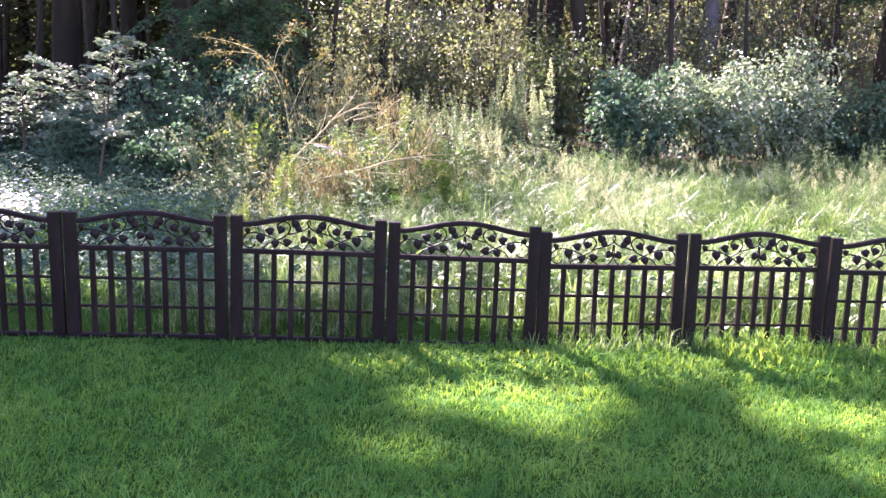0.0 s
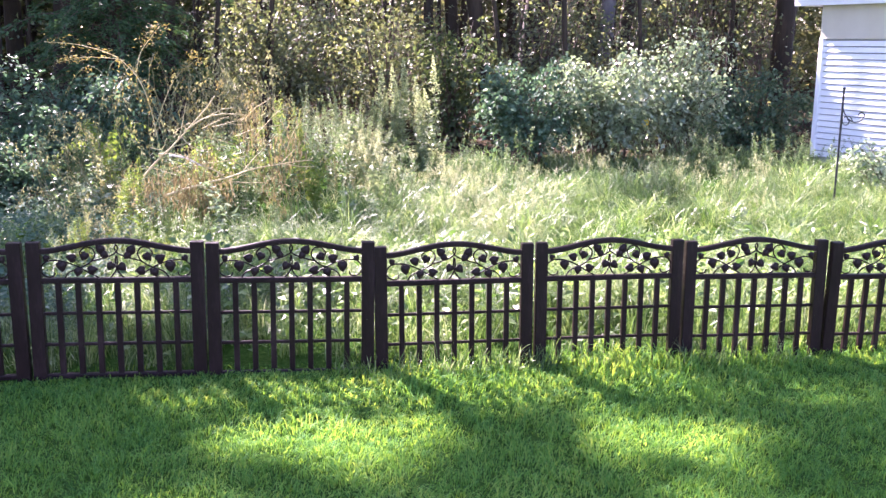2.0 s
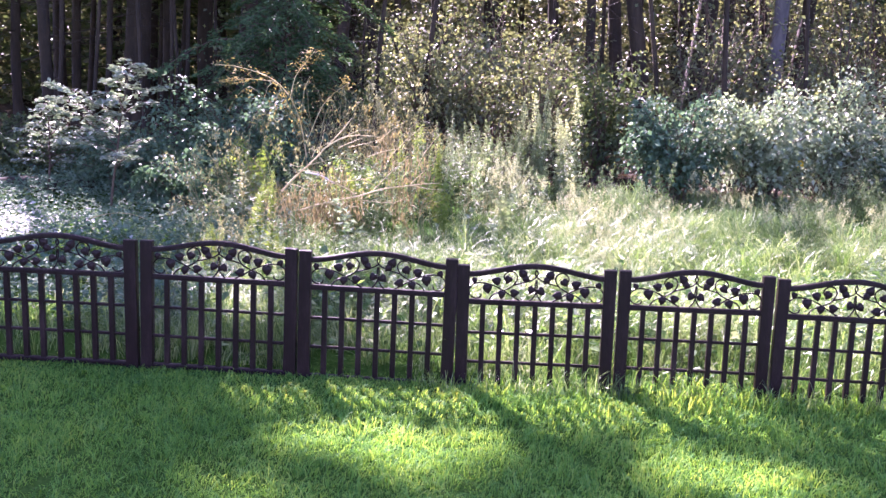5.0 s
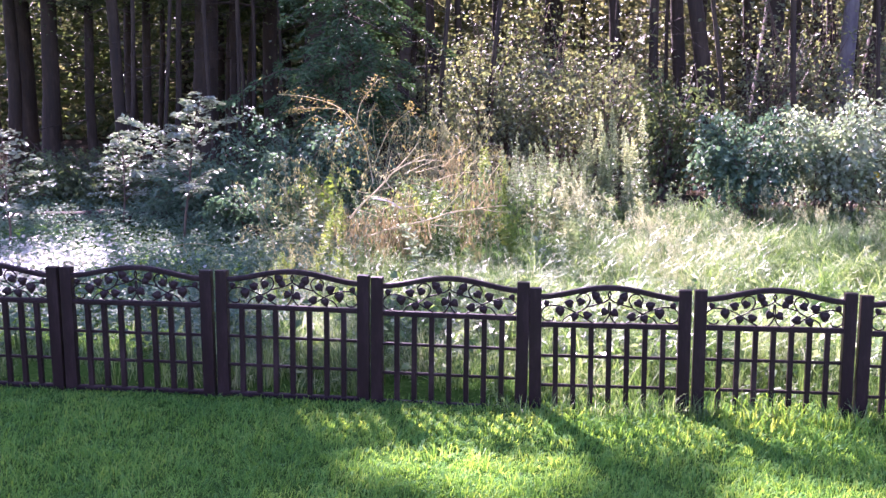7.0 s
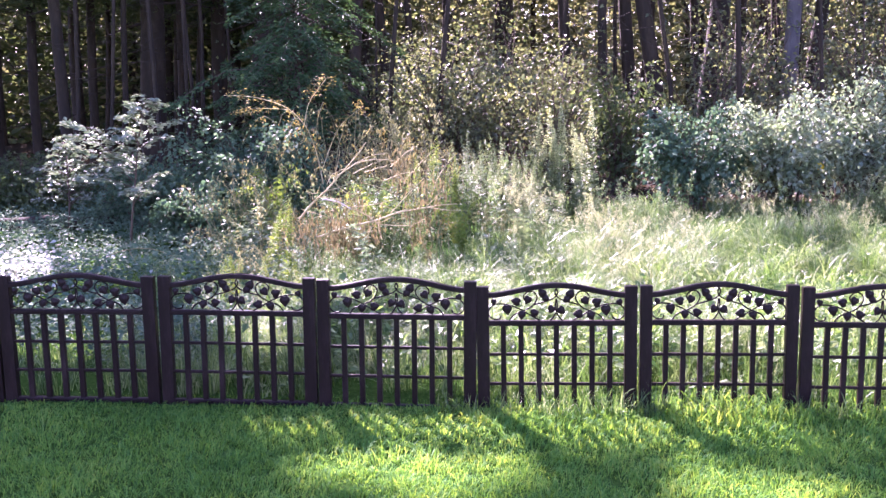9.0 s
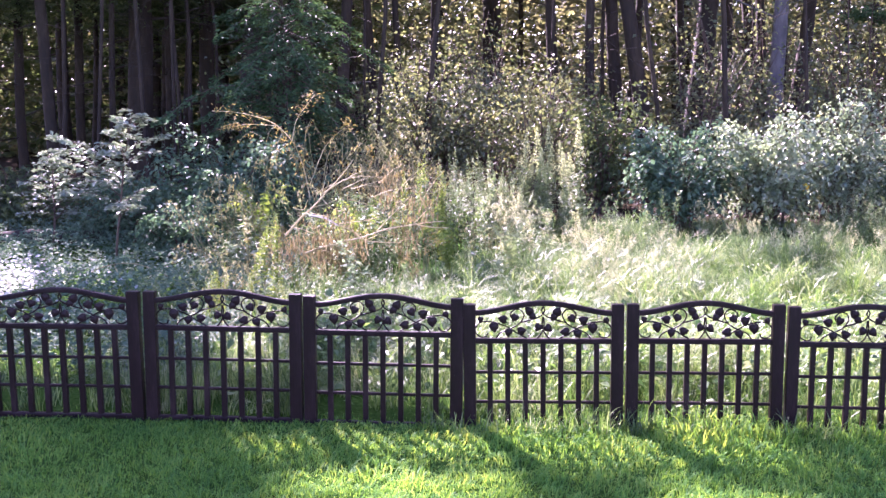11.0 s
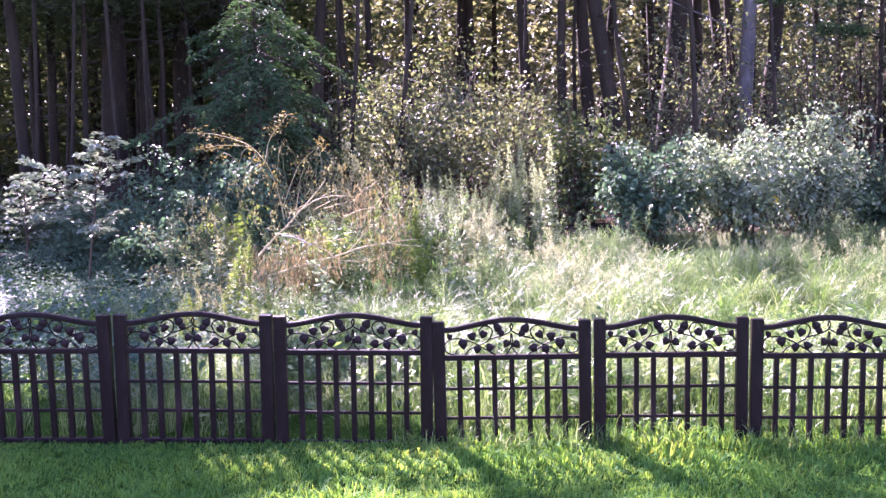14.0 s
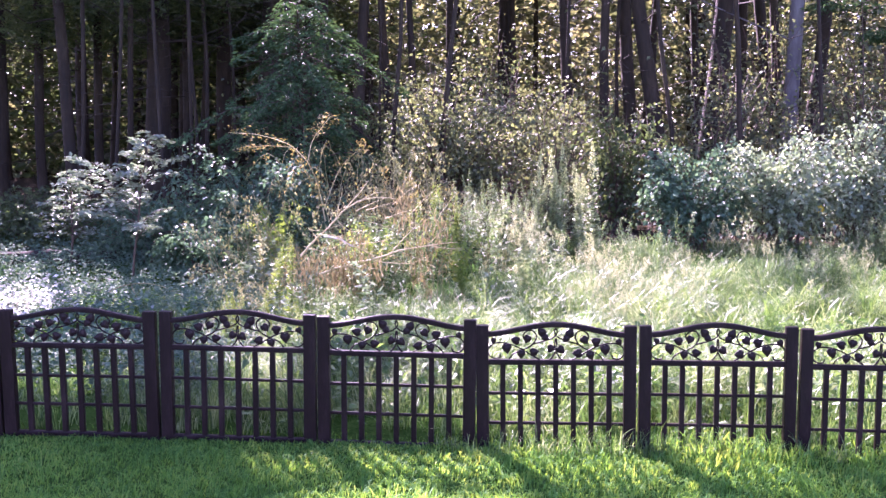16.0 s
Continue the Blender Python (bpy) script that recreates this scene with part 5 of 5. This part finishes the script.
pale_fern = frond_plant(RNG, "fern", "pale sunlit green fern behind the fence", "ferns in the meadow", 0.6, 0.3, M_PALE)
place([pale_fern], RNG, [(1.2, 4.3)], 1.05, 1.1, 3)


def dead_bough():
    """A dead bough that leans out of the brush over the blue-green shrub, with ochre needles along its twigs."""
    base = np.array([-1.15, 6.3, 0.05])
    t = thing("dead_bough", tuple(base), "thin dead bough with ochre needles over a shrub", "branch")
    fol = Soup()
    for pts, r in (([(-1.15, 6.3, 0.05), (-1.3, 6.25, 1.1), (-1.55, 6.2, 1.55), (-1.95, 6.15, 1.72), (-2.35, 6.1, 1.76)], 0.009), ([(-1.42, 6.23, 1.4), (-1.35, 6.2, 1.65), (-1.2, 6.2, 1.85), (-1.12, 6.2, 1.95)], 0.005),
                   ([(-1.6, 6.2, 1.58), (-1.9, 6.0, 1.6), (-2.15, 5.9, 1.55)], 0.005), ([(-1.25, 6.26, 0.8), (-1.0, 6.2, 1.35), (-0.7, 6.2, 1.6)], 0.006)):
        path = smooth_path(np.array(pts) - base, 6)
        v, q = tube(path, np.linspace(r, 0.002, len(path)), 5)
        mesh_part("limb", mesh_of("limb", v, q, None, True), M_DEADWOOD, t)
        m = 110
        u = RNG.uniform(0.45, 1.0, m) * (len(path) - 1.001)
        i = u.astype(int)
        fol.add(*leaves(RNG, path[i] + RNG.normal(0, 1, (m, 3)) * [0.06, 0.05, 0.03], 0.05, 0.8, 0.1, 0.3))
    tagged(mesh_part("dead_needles", fol.mesh("dead_needles"), M_OCHRE, t, "ochre dead needles"), kind="stuff")


dead_bough()


def young_pine():
    """A slim pine with long level boughs of dark needles."""
    t = thing("young_pine", (8.6, 13.5, float(land(8.6, 13.5))), "young pine with a long level dark green bough", "tree")
    v, q = tube([(0, 0, -0.1), (0.03, 0, 2.0), (0, 0, 4.2), (0.05, 0, 7.0)], [0.06, 0.05, 0.035, 0.01], 8)
    mesh_part("trunk", mesh_of("trunk", v, q, None, True), M_BARK, t)
    for z, far in ((3.75, -2.2), (4.1, -1.6), (3.2, -1.2), (3.6, 1.4), (4.6, -1.4), (2.7, 1.0)):
        path = smooth_path([(0, 0, z - 0.15), (far * 0.5, -0.2, z), (far, -0.3, z + 0.02)], 6)
        limb = mesh_part("bough", mesh_of("bough", *tube(path, np.linspace(0.022, 0.005, len(path)), 5), None, True), M_BARK, t)
        m = 900
        u = RNG.uniform(0.25, 1.03, m) * (len(path) - 1.001)
        i = np.minimum(u.astype(int), len(path) - 2)
        c = path[i] + (path[i + 1] - path[i]) * (u - i)[:, None] + RNG.normal(0, 1, (m, 3)) * [0.12, 0.22, 0.06]
        tagged(mesh_part("needles", mesh_of("needles", *leaves(RNG, c, 0.10, 1.5, 0.14, 0.3)), M_EVER, limb), kind="stuff")


young_pine()


# ---- shed and hook ----
def shed():
    turn = math.degrees(math.atan2(-0.93, 0.35))
    t = thing("shed", (7.66, 8.10, 0.12), "white vinyl-sided shed with dark shingle roof", "shed", "", turn)
    length, depth, wall = 3.4, 4.2, 1.66
    part("foundation", box(bmesh.new(), 0.02, length, 0.02, depth, -0.4, 0.10, 0.01), M_CONCRETE, t)
    course, lap, n = 0.086, 0.070, 19
    bm = bmesh.new()
    box(bm, 0.03, length - 0.03, 0.03, depth - 0.03, 0.10, wall + 0.56)
    part("wall_core", bm, M_PLATE, t)
    # gaps between boards bare the darker core, standing in for lap shadows
    for k in range(n):
        z = 0.10 + k * course
        verts = [(0.05, -0.008, z), (length - 0.05, -0.008, z), (length - 0.05, 0.006, z + lap), (0.05, 0.006, z + lap), (0.05, 0.029, z), (length - 0.05, 0.029, z), (length - 0.05, 0.029, z + lap), (0.05, 0.029, z + lap)]
        mesh_part("siding_board", mesh_of("siding_board", verts, [(0, 1, 2, 3), (0, 4, 5, 1), (3, 2, 6, 7), (0, 3, 7, 4), (1, 5, 6, 2), (4, 7, 6, 5)]), M_SIDING, t)
    for x in (-0.01, length - 0.06):
        part("corner_post", box(bmesh.new(), x, x + 0.07, -0.020, 0.06, 0.08, wall + 0.1, 0.004), M_TRIM, t)
    part("frieze_board", box(bmesh.new(), 0.0, length, -0.016, 0.03, wall + 0.08, wall + 0.58, 0.004), M_FRIEZE, t)
    part("soffit", box(bmesh.new(), -0.34, length + 0.3, -0.10, depth + 0.3, wall + 0.58, wall + 0.60), M_FRIEZE, t)
    part("fascia", box(bmesh.new(), -0.36, length + 0.32, -0.14, -0.10, wall + 0.54, wall + 0.67, 0.004), M_TRIM, t)
    part("fascia", box(bmesh.new(), -0.40, -0.36, -0.14, depth + 0.3, wall + 0.54, wall + 0.67, 0.004), M_TRIM, t)
    z = wall + 0.675
    v = [(-0.44, -0.18, z), (length + 0.36, -0.18, z), (length + 0.36, depth / 2, z + 1.1), (-0.44, depth / 2, z + 1.1), (length + 0.36, depth + 0.46, z), (-0.44, depth + 0.46, z)]
    v += [(a, b, c + 0.05) for a, b, c in v]
    f = [(0, 3, 2, 1), (3, 5, 4, 2), (6, 7, 8, 9), (9, 8, 10, 11), (0, 1, 7, 6), (5, 11, 10, 4), (0, 6, 9, 3), (3, 9, 11, 5), (1, 2, 8, 7), (2, 4, 10, 8)]
    mesh_part("roof", mesh_of("roof", v, f), M_SHINGLE, t)


shed()


def hook():
    x, y = 5.74, 3.9
    g = float(land(x, y))
    t = thing("garden_hook", (x, y, g), "black iron garden hook with scrolled arm in grass", "garden hook")
    v, q = tube([(0.0, 0, -0.2), (0.0, 0, 0.7), (0.0, 0, 1.30)], [0.011, 0.011, 0.010], 8)
    mesh_part("pole", mesh_of("pole", v, q, None, True), M_IRON, t)
    bm = bmesh.new()
    bmesh.ops.create_uvsphere(bm, u_segments=10, v_segments=8, radius=0.017, matrix=Matrix.Translation((0, 0, 1.31)))
    part("finial", bm, M_IRON, t)
    arm = smooth_path([(0.0, 0, 1.13), (0.04, 0, 1.05), (0.11, 0, 0.99), (0.19, 0, 0.99), (0.24, 0, 1.05), (0.20, 0, 1.08), (0.17, 0, 1.05)], 8)
    v, q = tube(arm, 0.006, 6)
    mesh_part("arm", mesh_of("arm", v, q, None, True), M_IRON, t)
    a = np.linspace(0, 2 * math.pi * 1.2, 26)
    r = np.linspace(0.06, 0.02, 26)
    v, q = tube(np.stack([0.055 + r * np.cos(a), 0 * a, 0.99 + r * np.sin(a)], -1), 0.005, 6)
    mesh_part("scroll", mesh_of("scroll", v, q, None, True), M_IRON, t)


hook()
